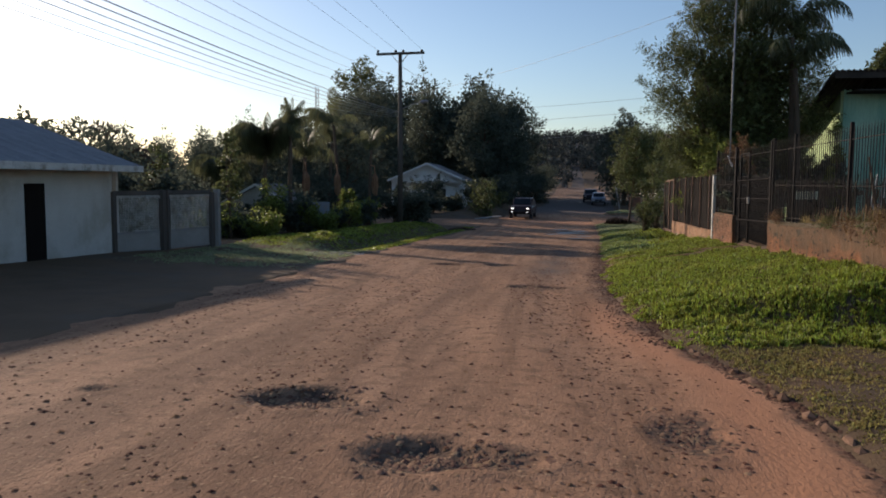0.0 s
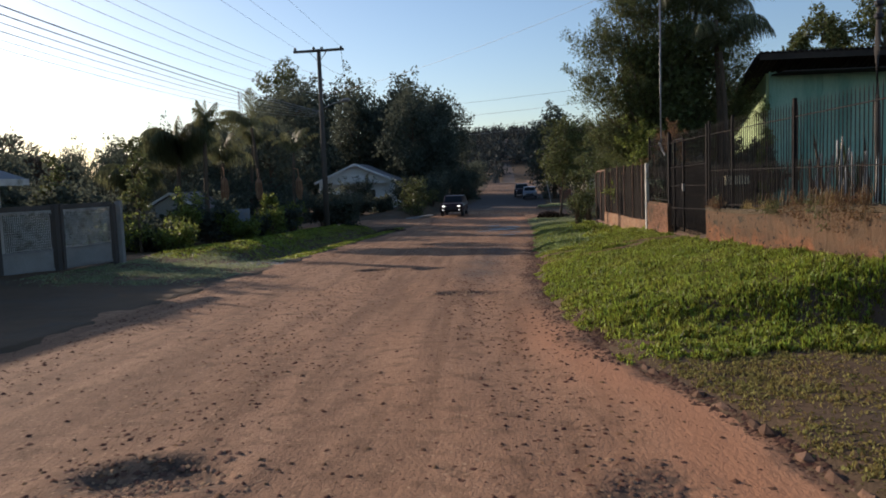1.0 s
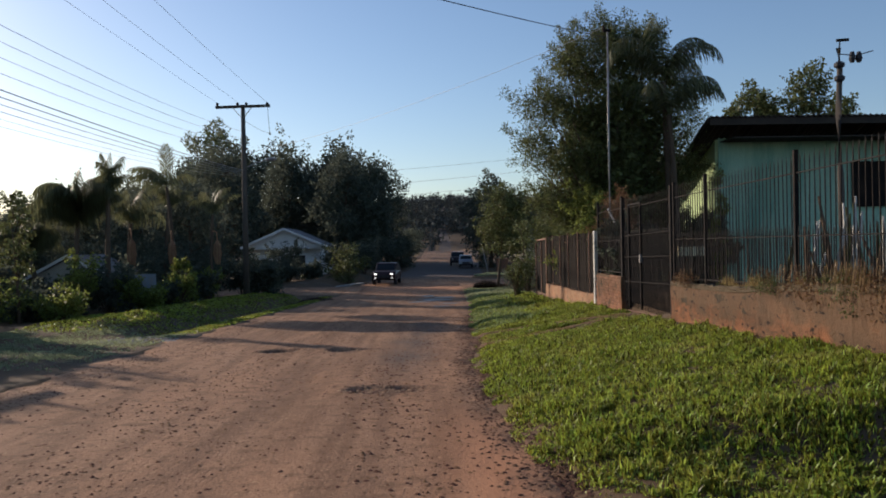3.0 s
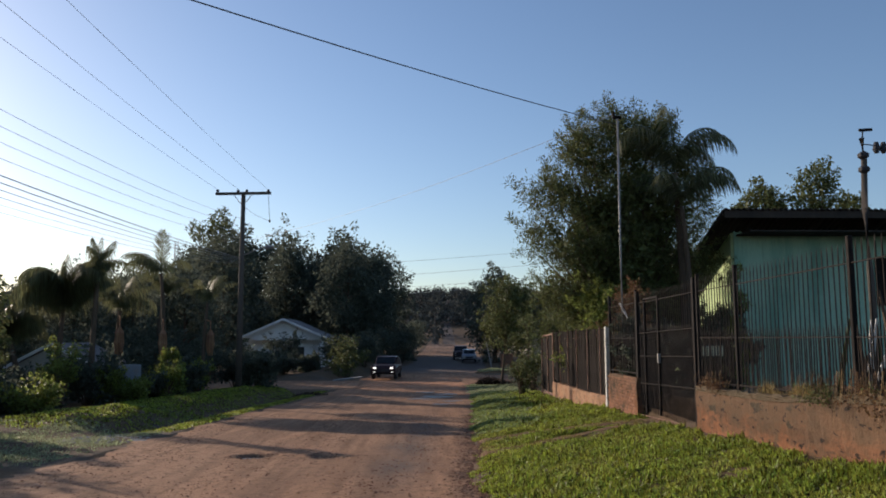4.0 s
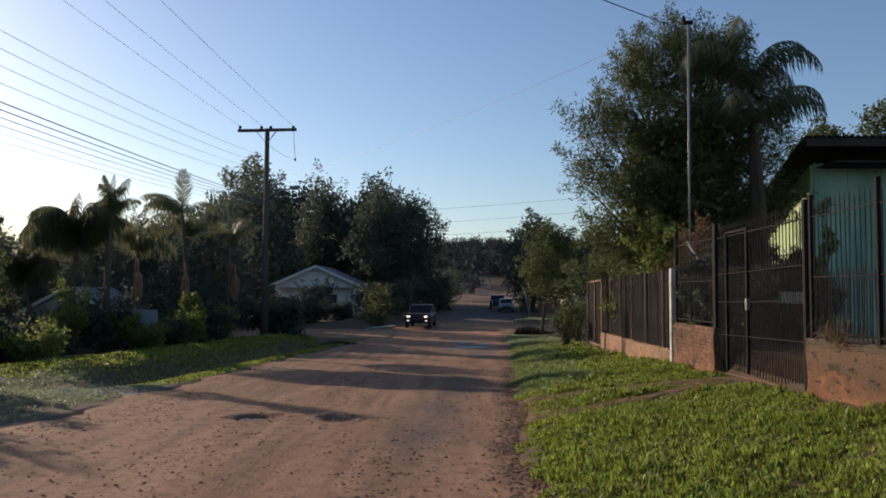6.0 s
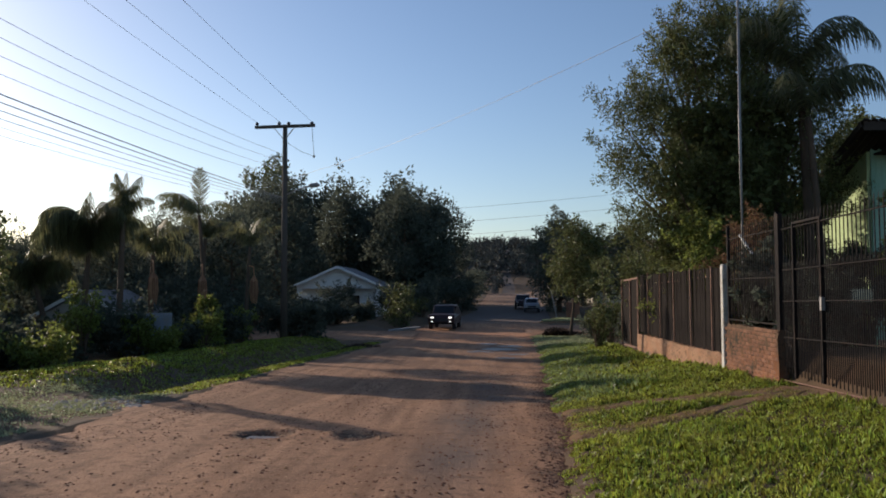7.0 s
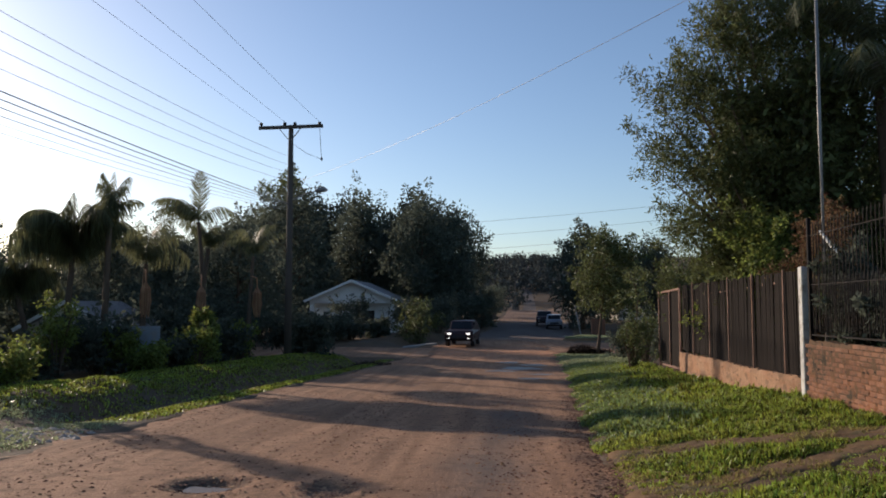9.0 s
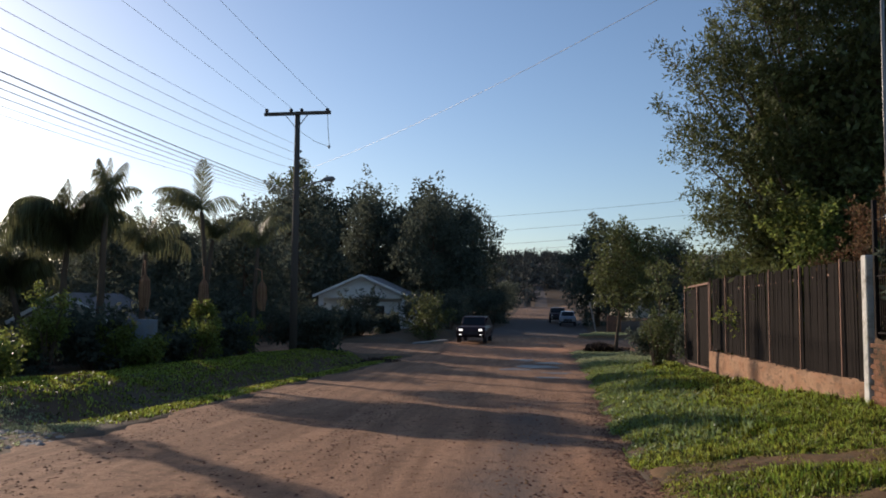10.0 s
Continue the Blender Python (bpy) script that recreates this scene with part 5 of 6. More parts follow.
protos = [tree("woodland_tree", stand(-25.5, 108), "tall dark broadleaf tree of the wood", 14.9, 5.0, 0.35, 0.12, 9600, 0.46, M_LEAF, 41, 46, spray=(1, 0.1)),
          tree("woodland_tree", stand(-9.5, 101), "tall dark broadleaf tree of the wood", 14.4, 4.3, 0.33, 0.10, 9200, 0.46, M_LEAF, 42, 38, spray=(1, 0.1)),
          tree("woodland_tree", stand(-17, 106), "tall dark broadleaf tree of the wood", 14.8, 5.4, 0.4, 0.08, 9900, 0.46, M_LEAF, 43, 52, spray=(1, 0.1))]
PLACES = [(-4.6, 92, 0.81, 1), (-7.0, 97, 0.89, 2), (-12.5, 110, 0.85, 0), (-21.5, 104, 1.04, 1), (-30, 114, 0.94, 2), (-37, 110, 0.74, 0), (-24, 92, 0.78, 2), (-14, 95, 0.89, 1), (-4.2, 108, 0.87, 0), (-31, 98, 0.72, 1), (-19, 55, 0.43, 2),
          (-24, 60, 0.45, 0), (-30, 66, 0.46, 1), (-36, 70, 0.43, 2), (-43, 74, 0.44, 0), (-50, 78, 0.47, 1), (-27, 52, 0.35, 0), (-33, 58, 0.38, 2), (-21, 47, 0.35, 1), (-58, 84, 0.48, 2), (-15, 58, 0.51, 0), (-18, 68, 0.6, 1), (-25, 76, 0.58, 0), (-41, 62, 0.41, 1), (-70, 96, 0.51, 0), (-7, 88, 0.83, 0), (-19, 84, 0.84, 2), (-18.5, 49, 0.38, 0), (-22.5, 55, 0.42, 2), (-24.5, 41, 0.32, 1), (-27, 45, 0.33, 2), (-32, 49, 0.35, 0), (-19.5, 42, 0.31, 2), (-21.5, 62, 0.5, 1), (-16.5, 52, 0.42, 1), (-27.5, 70, 0.52, 2)]
for k, (x, y, s, i) in enumerate(PLACES):
    o = copy_thing(protos[i], stand(x, y, k * 77) @ Matrix.Scale(s, 4))
    slim_ = 0.79 if y > 85 and x > -10 else 0.9
    o.scale = (s * slim_, s * slim_, s * (0.97 + 0.05 * ((k * 0.37) % 1)))
tree("feathery_tree", stand(-27, 110), "tall airy feathery tree above the wood", 18.5, 3.4, 0.25, 0.55, 4200, 0.4, M_LEAFBIG, 97, 14)


def bare_tree(x, y, h, seed):
    rng = np.random.default_rng(seed)
    t = thing("bare_tree", stand(x, y), "leafless tree with a rounded fan of twigs", "tree")
    bm = B()

    def grow(p, d, ln, r, depth):
        e = p + d * ln
        tube(bm, [p, p.lerp(e, 0.5) + Vector(rng.normal(size=3) * 0.03 * ln), e], [r, r * 0.85, r * 0.72], 3, False)
        if depth:
            for _ in range(3):
                nd = (d + Vector(rng.normal(size=3)) * 0.5).normalized()
                grow(e, nd, ln * (0.68 + 0.15 * rng.random()), r * 0.72, depth - 1)

    grow(Vector((0, 0, -0.3)), Vector((0, 0, 1)), h * 0.27, 0.2, 6)
    part("branch_frame", bm, M_BARK, t)
    return t


bare_tree(-39.2, 64, 9.0, 4)
bare_tree(-24, 43, 5.5, 5)

# low slab at the corner, by the small tree
boxed("corner_slab", (-5.9, 61.6, float(land(-5, 61.6)) + 0.05), (-3.6, 62.6, float(land(-4, 62)) + 0.06), 0.9, 0.14, M_CONCRETE, "pale concrete slab at the street corner", "slab", 0.02)

# radio mast far off
mast = thing("radio_mast", stand(-60, 200), "distant lattice radio mast", "mast")
bm = B()
for a in range(3):
    c, s_ = math.cos(a * 2.094), math.sin(a * 2.094)
    tube(bm, [(0.7 * c, 0.7 * s_, 0), (0.45 * c, 0.45 * s_, 26.5)], 0.07, 4)
    for k in range(26):
        c2, s2_ = math.cos((a + 1) * 2.094), math.sin((a + 1) * 2.094)
        tube(bm, [(0.6 * c, 0.6 * s_, k), (0.6 * c2, 0.6 * s2_, k + 1)], 0.035, 3)
part("lattice", bm, M_GALV, mast)

# pale blue panel leaning among the bushes
blue_panel = thing("garden_screen", stand(-11.1, 37.3, 8), "pale blue weathered screen standing among the bushes", "screen")
bm = B()
box(bm, (0, 0, 0.72), (1.0, 0.06, 1.55), bevel=0.01)
part("sheet", bm, M_PALEBLUE, blue_panel)
for x in (-0.4, 0.4):
    bm = B()
    beam(bm, (x, 0.05, -0.2), (x, 0.05, 1.5), 0.06, 0.05)
    part("upright", bm, M_WOODPOLE, blue_panel)

# ---- beyond the crossing ----
tree("street_tree", stand(5.4, 52.2), "street tree with a rounded crown and pale thin trunk", 6.0, 1.7, 0.085, 0.42, 13000, 0.14, M_LEAFBIG, 51, 34, lean=0.6, spray=(2, 0.2))
for k, (x, y, s, i) in enumerate([(8.4, 86, 0.66, 1), (14.5, 84, 0.56, 0), (17, 76, 0.42, 2), (12.5, 100, 0.6, 1), (17, 54, 0.6, 0), (14.5, 110, 0.5, 0), (17, 125, 0.5, 2)]):
    o = copy_thing(protos[i], stand(x, y, 40 + k * 77) @ Matrix.Scale(s, 4))
    o.scale = (s, s, s)
for k, (x, y, h, rad) in enumerate([(7.6, 50, 1.5, 1.1), (5.8, 45.5, 0.9, 0.7), (7.8, 46, 1.6, 1.0), (6.9, 42, 1.6, 0.8)]):
    bush("verge_bush", stand(x, y), "dark ragged bush on the verge", h, rad, 2200, 0.13, M_LEAF, 60 + k)
# eucalyptus behind the teal house
for k, (x, y, h, rad) in enumerate([(32.6, 66, 15.4, 2.3), (28, 66, 13.2, 2.0), (36.3, 68, 12.9, 2.0), (30.2, 68, 13.0, 1.7), (26.4, 67, 12.4, 1.5)]):
    tree("eucalyptus", stand(x, y), "tall thin eucalyptus far behind the house", h - float(land(x, y)), rad, 0.25, 0.4, 6500, 0.30, M_LEAFBIG, 70 + k, 24)
boxed("brick_pillar", (8.0, 72, -1.6), (8.0, 72, 0.2), 1.0, 0.5, M_BRICK, "short red brick wall end by the side street", "wall", 0.02)
boxed("sign_post", (6.9, 73, -1.5), (6.35, 73, 1.25), 0.10, 0.10, M_GALV, "leaning pale post on the corner", "post")


def car(name, m, label, paint, lit=False):
    c = thing(name, m, label, "car")
    prof = [(-2.1, 0.35), (-2.12, 0.75), (-1.95, 0.95), (-1.05, 1.02), (-0.45, 1.52), (0.9, 1.56), (1.75, 1.42), (2.02, 0.95), (2.1, 0.6), (2.05, 0.35)]
    bm = B()
    rows_ = []
    for w, inset in ((-0.86, 1), (-0.80, 0), (0.80, 0), (0.86, 1)):
        rows_.append([bm.verts.new((w * (1 if z < 1.0 else 0.82), x * (0.985 if inset else 1), z * (0.985 if inset and z > 0.5 else 1))) for x, z in prof])
    for a, b in zip(rows_, rows_[1:]):
        for i in range(len(prof)):
            j = (i + 1) % len(prof)
            bm.faces.new((a[i], a[j], b[j], b[i]))
    bm.faces.new(rows_[0][::-1])
    bm.faces.new(rows_[-1])
    part("body", bm, paint, c)
    glass = M_CARGLASS
    for nm, a, b in (("windscreen", (-1.0, 1.05), (-0.5, 1.48)), ("rear_window", (1.83, 1.36), (2.0, 1.0))):
        bm = B()
        off = -0.015 if nm == "windscreen" else 0.02
        vs = [bm.verts.new(p) for p in ((-0.66, a[0] + off, a[1] + 0.01), (0.66, a[0] + off, a[1] + 0.01), (0.6, b[0] + off, b[1] + 0.01), (-0.6, b[0] + off, b[1] + 0.01))]
        bm.faces.new(vs)
        bmesh.ops.solidify(bm, geom=bm.faces[:], thickness=0.01)
        part(nm, bm, glass, c)
    for s in (-1, 1):
        bm = B()
        vs = [bm.verts.new((s * w, x, z)) for w, x, z in ((0.715, -0.75, 1.08), (0.705, -0.35, 1.46), (0.705, 1.5, 1.40), (0.715, 1.75, 1.08))]
        bm.faces.new(vs)
        bmesh.ops.solidify(bm, geom=bm.faces[:], thickness=0.02)
        part("side_window", bm, glass, c)
        for y in (-1.3, 1.3):
            bm = B()
            tube(bm, [(s * 0.66, y, 0.33), (s * 0.88, y, 0.33)], 0.33, 20)
            wh = part("wheel", bm, M_WIRE, c)
            bm = B()
            tube(bm, [(s * 0.87, y, 0.33), (s * 0.89, y, 0.33)], 0.19, 14)
            part("rim", bm, M_GALV, wh)
        bm = B()
        box(bm, (s * 0.58, -2.1, 0.78), (0.22, 0.08, 0.12), bevel=0.02)
        part("headlight", bm, M_LAMP if lit else M_WHITE, c)
        bm = B()
        box(bm, (s * 0.6, -2.11, 0.48), (0.16, 0.05, 0.10), bevel=0.02)
        part("fog_light", bm, M_LAMP if lit else M_WHITE, c)
        bm = B()
        box(bm, (s * 0.68, 2.05, 0.88), (0.2, 0.08, 0.22), bevel=0.02)
        part("tail_light", bm, M_REDLENS, c)
    bm = B()
    box(bm, (0, -2.13, 0.62), (0.9, 0.04, 0.18), bevel=0.01)
    part("grille", bm, M_WIRE, c)
    bm = B()
    box(bm, (0, -2.12, 0.42), (1.6, 0.1, 0.14), bevel=0.03)
    part("bumper", bm, M_IRON, c)
    return c


M_CARGLASS = material("car_glass", (0.03, 0.035, 0.04), (0.025, 0.03, 0.035), 2, 20, rough=0.06, bump=0, spec=0.6)
M_DARKPAINT = material("maroon_paint", (0.045, 0.022, 0.024), (0.038, 0.018, 0.02), 2, 20, rough=0.4, bump=0, spec=0.3)
M_SILVER = material("silver_paint", (0.38, 0.42, 0.5), (0.35, 0.4, 0.47), 2, 20, rough=0.3, bump=0, metal=0.4, spec=0.6)
M_REDLENS = material("red_lens", (0.35, 0.02, 0.02), (0.3, 0.02, 0.02), 2, 20, rough=0.2, bump=0)
M_LAMP = material("lit_lens", (0.9, 0.9, 0.85), (0.9, 0.9, 0.85), 2, 20, rough=0.2, bump=0)
M_LAMP.node_tree.nodes["Principled BSDF"].inputs["Emission Color"].default_value = (1, 0.97, 0.9, 1)
M_LAMP.node_tree.nodes["Principled BSDF"].inputs["Emission Strength"].default_value = 1.1
car("suv", stand(-1.75, 61.8, -5) @ Matrix.Translation((0, 0, 0.04)), "dark maroon car with its headlights on, turning towards the side street", M_DARKPAINT, True)
car("parked_car", stand(5.9, 89, -3) @ Matrix.Scale(0.88, 4), "silver-blue car parked at the roadside", M_SILVER)
car("parked_car", stand(5.35, 95, -3), "dark car parked at the roadside", M_DARKPAINT)

# far hillside: woods, as one mass of small clumps, and the street's far poles
rng = np.random.default_rng(77)
cs, rs = [], []
for k in range(900):
    y = 125 + 420 * rng.random() ** 0.8 if k % 3 == 0 else (238, 275, 320, 372, 430, 500)[k % 6] + 7 * rng.normal()
    side = -1 if rng.random() < 0.5 else 1
    edge = (along(LEFT, y) if side < 0 else along(RIGHT, y)) + side * 1.5
    x = edge + side * ((3 if y < 200 else 0.5) + (rng.random() ** 2.2) * (60 + 0.15 * y if k % 3 == 0 else 0.13 * y))
    h = (5 if y < 220 else 2.0) + 4 * rng.random()
    z = float(land(x, y))
    for j in range(4):
        cs.append((x + rng.normal() * 1.5, y + rng.normal() * 1.5, z + h * (0.35 + 0.18 * j)))
        rs.append((2.2 if y < 220 else 1.5) + rng.random() * 1.2)
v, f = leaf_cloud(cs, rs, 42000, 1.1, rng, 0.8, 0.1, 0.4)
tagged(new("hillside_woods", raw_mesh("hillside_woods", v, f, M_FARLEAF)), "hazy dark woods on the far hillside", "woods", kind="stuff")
for k, (x, y, h) in enumerate(((8.6, 98, 7.5), (11.5, 135, 8), (14.5, 190, 8.5), (15.5, 260, 8.5), (4.5, 190, 8), (17, 340, 9), (12, 520, 9), (26, 525, 10))):
    p = thing("street_pole", stand(x, y), "distant street pole with a short crossarm", "pole", "far poles")
    bm = B()
    tube(bm, [(0, 0, -0.3), (0, 0, h)], [0.13, 0.09], 8)
    part("pole", bm, M_WOODPOLE, p)
    bm = B()
    beam(bm, (-0.9, 0, h - 0.25), (0.9, 0, h - 0.25), 0.1, 0.1)
    part("crossarm", bm, M_WOODPOLE, p)
for z in (8.2, 7.3, 10.0, 11.9):
    wire("cross_line", (-30, 118, z - 0.6), (34, 112, z + 3.4), 0.7, 0.018, "power line crossing the far street", "far lines")


def small_house(x, y, w, d, h, rz, mat, label):
    t = thing("roadside_house", stand(x, y, rz), label, "house", "roadside houses")
    bm = B()
    vs = [bm.verts.new(p) for yy in (-d / 2, d / 2) for p in ((-w / 2, yy, -0.5), (w / 2, yy, -0.5), (w / 2, yy, h), (0, yy, h + w * 0.22), (-w / 2, yy, h))]
    for q in ((4, 3, 2, 1, 0), (5, 6, 7, 8, 9), (0, 1, 6, 5), (1, 2, 7, 6), (4, 9, 8, 3), (3, 8, 7, 2), (0, 5, 9, 4)):
        bm.faces.new([vs[i] for i in q])
    part("wall", bm, mat, t)
    for sgn in (-1, 1):
        bm = B()
        vs = [bm.verts.new(p) for dz in (0.14, 0.04) for p in ((0, -d / 2 - 0.4, h + w * 0.22 + dz), (0, d / 2 + 0.4, h + w * 0.22 + dz), ((w / 2 + 0.5) * sgn, d / 2 + 0.4, h - 0.22 + dz), ((w / 2 + 0.5) * sgn, -d / 2 - 0.4, h - 0.22 + dz))]
        for q in ((0, 1, 2, 3), (7, 6, 5, 4), (0, 3, 7, 4), (1, 5, 6, 2), (2, 6, 7, 3)):
            bm.faces.new([vs[i] for i in q])
        part("roof", bm, M_ROOFGREY, t)
    for k in (-1, 1):
        bm = B()
        box(bm, (k * w * 0.25, -d / 2 - 0.02, h * 0.55), (1.0, 0.06, 1.0), bevel=0.02)
        part("window", bm, M_ROOF, t)
    return t


for k, (x, y, q) in enumerate(((20.4, 520, 0.34), (32.1, 520, 0.44), (38, 522, 0.3), (6, 524, 0.3))):
    o = copy_thing(protos[k % 3], stand(x, y, k * 60))
    o.scale = (q, q, q * 0.75)
small_house(17.5, 112, 7, 8, 2.8, 12, M_PLASTER, "plastered roadside house up the street")
small_house(20, 150, 8, 8, 3.0, 12, M_WHITEWALL, "white roadside house up the street")
small_house(23, 215, 8, 9, 3.0, 10, M_PLASTER, "plastered roadside house up the street")

# ---- grass, clods, kerb stones, puddles ----
def blades(count, place, height, width, rng, lean=0.5, tuft=1):
    """Bent blades; place(n) gives x, y and a size factor."""
    x, y, k = place(count // tuft)
    x, y, k = np.repeat(x, tuft), np.repeat(y, tuft), np.repeat(k, tuft)
    n = len(x)
    if tuft > 1:
        x, y = x + rng.normal(size=n) * 1.3 * width, y + rng.normal(size=n) * 1.3 * width
    z = land(x, y)
    a = rng.random(n) * 2 * np.pi
    h = height * (0.55 + 0.75 * rng.random(n)) * k
    w = width * (0.7 + 0.6 * rng.random(n))
    d = np.stack([np.cos(a), np.sin(a), np.zeros(n)], 1)
    s = np.stack([-np.sin(a), np.cos(a), np.zeros(n)], 1)
    b = np.stack([x, y, z - 0.012], 1)
    ln = lean * rng.random(n)
    mid = b + d * (h * ln * 0.35)[:, None] + np.array([0, 0, 1]) * (h * 0.6)[:, None]
    tip = b + d * (h * ln * 1.1)[:, None] + np.array([0, 0, 1]) * (h * (1 - 0.35 * ln))[:, None]
    v = np.stack([b, mid + s * w[:, None] * 0.5, tip, mid - s * w[:, None] * 0.5], 1).reshape(-1, 3)
    return v, np.arange(n * 4).reshape(-1, 4)


def track_wear(x, y):
    """1 on the two worn wheel tracks to the gate."""
    wig = 0.06 * np.sin(x * 5.0) + 0.03 * np.sin(x * 13 + y * 3)
    a = np.exp(-np.abs((y - (22.25 - 0.24 * (x - 1.8) + wig)) / 0.28) ** 3)
    b = np.exp(-np.abs((y - (19.75 + 0.50 * np.clip(x - 2.3, 0, 5) + wig)) / 0.28) ** 3)
    apron = 0.5 * (1 - step(0.35, 0.95, x - along(RIGHT, y) + 0.1 * np.sin(y * 4))) * step(19.2, 19.7, y) * (1 - step(22.3, 22.9, y))
    return np.maximum(np.maximum(a, b), apron)


grng = np.random.default_rng(19)


LUMPS = [(lr.uniform(0, 3.14), k, lr.uniform(0, 6.28)) for lr in [random.Random(4)] for k in (2.3, 3.7, 5.9, 8.1, 11, 14, 19, 23, 31, 37, 47, 58)]


def lumpy(x, y):
    """Uneven clumps a hand's width across."""
    v = 0
    for a, k, ph in LUMPS:
        v = v + np.sin((x * math.cos(a) + y * math.sin(a)) * k + ph + 0.7 * np.sin((y * math.cos(a) - x * math.sin(a)) * 0.37 * k))
    return v * 0.36


def lawn_place(y0, y1):
    def place(n):
        y = y0 + (y1 - y0) * grng.random(n)
        r, fx = along(RIGHT, y), fence_x(y) - 0.1
        u = grng.random(n)
        x = r + 0.10 * np.sin(y * 2.1) + 0.05 * np.sin(y * 7) + (fx - r) * u
        tall = y > 8.35 - 0.07 * (x - 1.5) + 0.12 * np.sin(x * 5) + 0.07 * np.sin(x * 17)
        keep = tall & (grng.random(n) > (0.84 + 0.2 * np.sin(x * 3.7 + y) * np.sin(y * 6 + x * 9)) * track_wear(x, y)) & (grng.random(n) < 0.85 + 0.4 * lumpy(x, y)) & (x > r - 0.05) & (y < 54 - 2.0 * np.clip(x - 3.6, 0, 2))
        k = (0.55 + 0.45 * step(0, 0.6, x - r)) * (1 + 0.25 * np.exp(-((y + 0.35 * (x - 3.2) - 10.1) / 0.4) ** 2)) * (1 - 0.75 * np.maximum(track_wear(x, y), track_wear(x, y + 0.35))) * (0.85 + 0.25 * np.sin(x * 1.7 + y * 0.9) * np.sin(y * 1.1)) * (1 + 0.35 * lumpy(x, y)) * (1 + 0.45 * step(22.8, 23.6, y) * step(3.6, 4.6, x) * (1 - step(31, 34, y)))
        return x[keep], y[keep], k[keep]
    return place


def damp_place(n):
    x, y, k = lawn_place(23.2, 44)(n)
    keep = grng.random(len(x)) < 1 - step(0.7, 2.0, x - along(RIGHT, y) + 0.3 * np.sin(y * 1.9))
    return x[keep], y[keep], k[keep] * 1.15


def dry_place(n):
    y = -2 + 12 * grng.random(n)
    r, fx = along(RIGHT, y), fence_x(y) - 0.1
    x = r + 0.12 + (fx - r) * grng.random(n)
    patch = np.sin(x * 3.1 + 1) * np.sin(y * 2.7) + 0.5 * np.sin(x * 7 + y * 5)
    keep = (y < 8.5 - 0.07 * (x - 1.5)) & (grng.random(n) < 0.80 + 0.35 * patch)
    return x[keep], y[keep], np.ones(keep.sum())


def bank_place(n):
    y = 25.5 + 23 * grng.random(n)
    d = 0.15 + 5.2 * grng.random(n)
    x = along(LEFT, y) - d
    keep = grng.random(n) < np.clip(step(2.4, 2.7, d) * (1 - 0.6 * step(4.2, 5.2, d)) + 0.85 * np.exp(-((d - 0.55) / 0.35) ** 2) + 0.5, 0, 1) * step(25.3, 28, y + 0.6 * np.sin(d * 2))
    return x[keep], y[keep], np.ones(keep.sum())


def verge_place(n):
    y = 17.5 + 9.5 * grng.random(n)
    x = along(LEFT, y) - 0.3 - 5 * grng.random(n)
    keep = grng.random(n) < np.clip(0.5 + 0.7 * np.sin(x * 2.2 + y) * np.sin(y * 1.4 - x), 0.15, 1) * step(17.5, 20, y)
    return x[keep], y[keep], 0.8 * np.ones(keep.sum())


for nm, n, place, h, w, mt, lab in (("lawn_grass", 330000, lawn_place(3, 27), 0.088, 0.0145, M_GRASS, "thick bright green broad-bladed lawn grass"), ("lawn_grass", 55000, lawn_place(27, 42), 0.095, 0.032, M_GRASS, "thick bright green broad-bladed lawn grass"), ("dewy_grass", 90000, damp_place, 0.10, 0.026, M_DAMPGRASS, "damp pale green grass on the shaded lawn edge"), ("dewy_grass", 26000, lawn_place(40, 54), 0.09, 0.045, M_DEWGRASS, "pale dewy grass at the lawn's far tip"),
                                    ("dry_grass", 82000, dry_place, 0.038, 0.016, M_DRYGRASS, "short dry yellowish grass by the kerb"), ("bank_grass", 68000, bank_place, 0.075, 0.03, M_GRASS, "green grass on the roadside bank"), ("verge_grass", 56000, verge_place, 0.06, 0.022, M_DEWGRASS, "sparse pale dewy grass on the verge")):
    v, f = blades(n, place, h, w, grng, 0.95, 4)
    tagged(new(nm, raw_mesh(nm, v, f, mt)), lab, "grass", kind="stuff")


def clods(name, n, place, size, mat, label):
    """Small angular lumps, half sunk."""
    x, y = place(n)
    n = len(x)
    s = size * (0.35 + grng.random(n) ** 3 * 1.6)
    base = np.array([[1, 0, 0], [0, 1, 0], [-1, 0, 0], [0, -1, 0], [0, 0, 0.8]])
    jit = base[None] * (0.6 + 0.8 * grng.random((n, 5, 3)))
    a = grng.random(n) * 6.28
    c, t = np.cos(a)[:, None], np.sin(a)[:, None]
    px, py = jit[..., 0] * c - jit[..., 1] * t, jit[..., 0] * t + jit[..., 1] * c
    z = road_height(x, y)
    v = np.stack([x[:, None] + px * s[:, None], y[:, None] + py * s[:, None] * 1.2, z[:, None] - 0.004 + jit[..., 2] * s[:, None] * 0.6], -1).reshape(-1, 3)
    o = (np.arange(n) * 5)[:, None, None]
    f = (np.array([[0, 1, 4], [1, 2, 4], [2, 3, 4], [3, 0, 4]])[None] + o).reshape(-1, 3)
    tagged(new(name, raw_mesh(name, v, f, mat)), label, "gravel", kind="stuff")


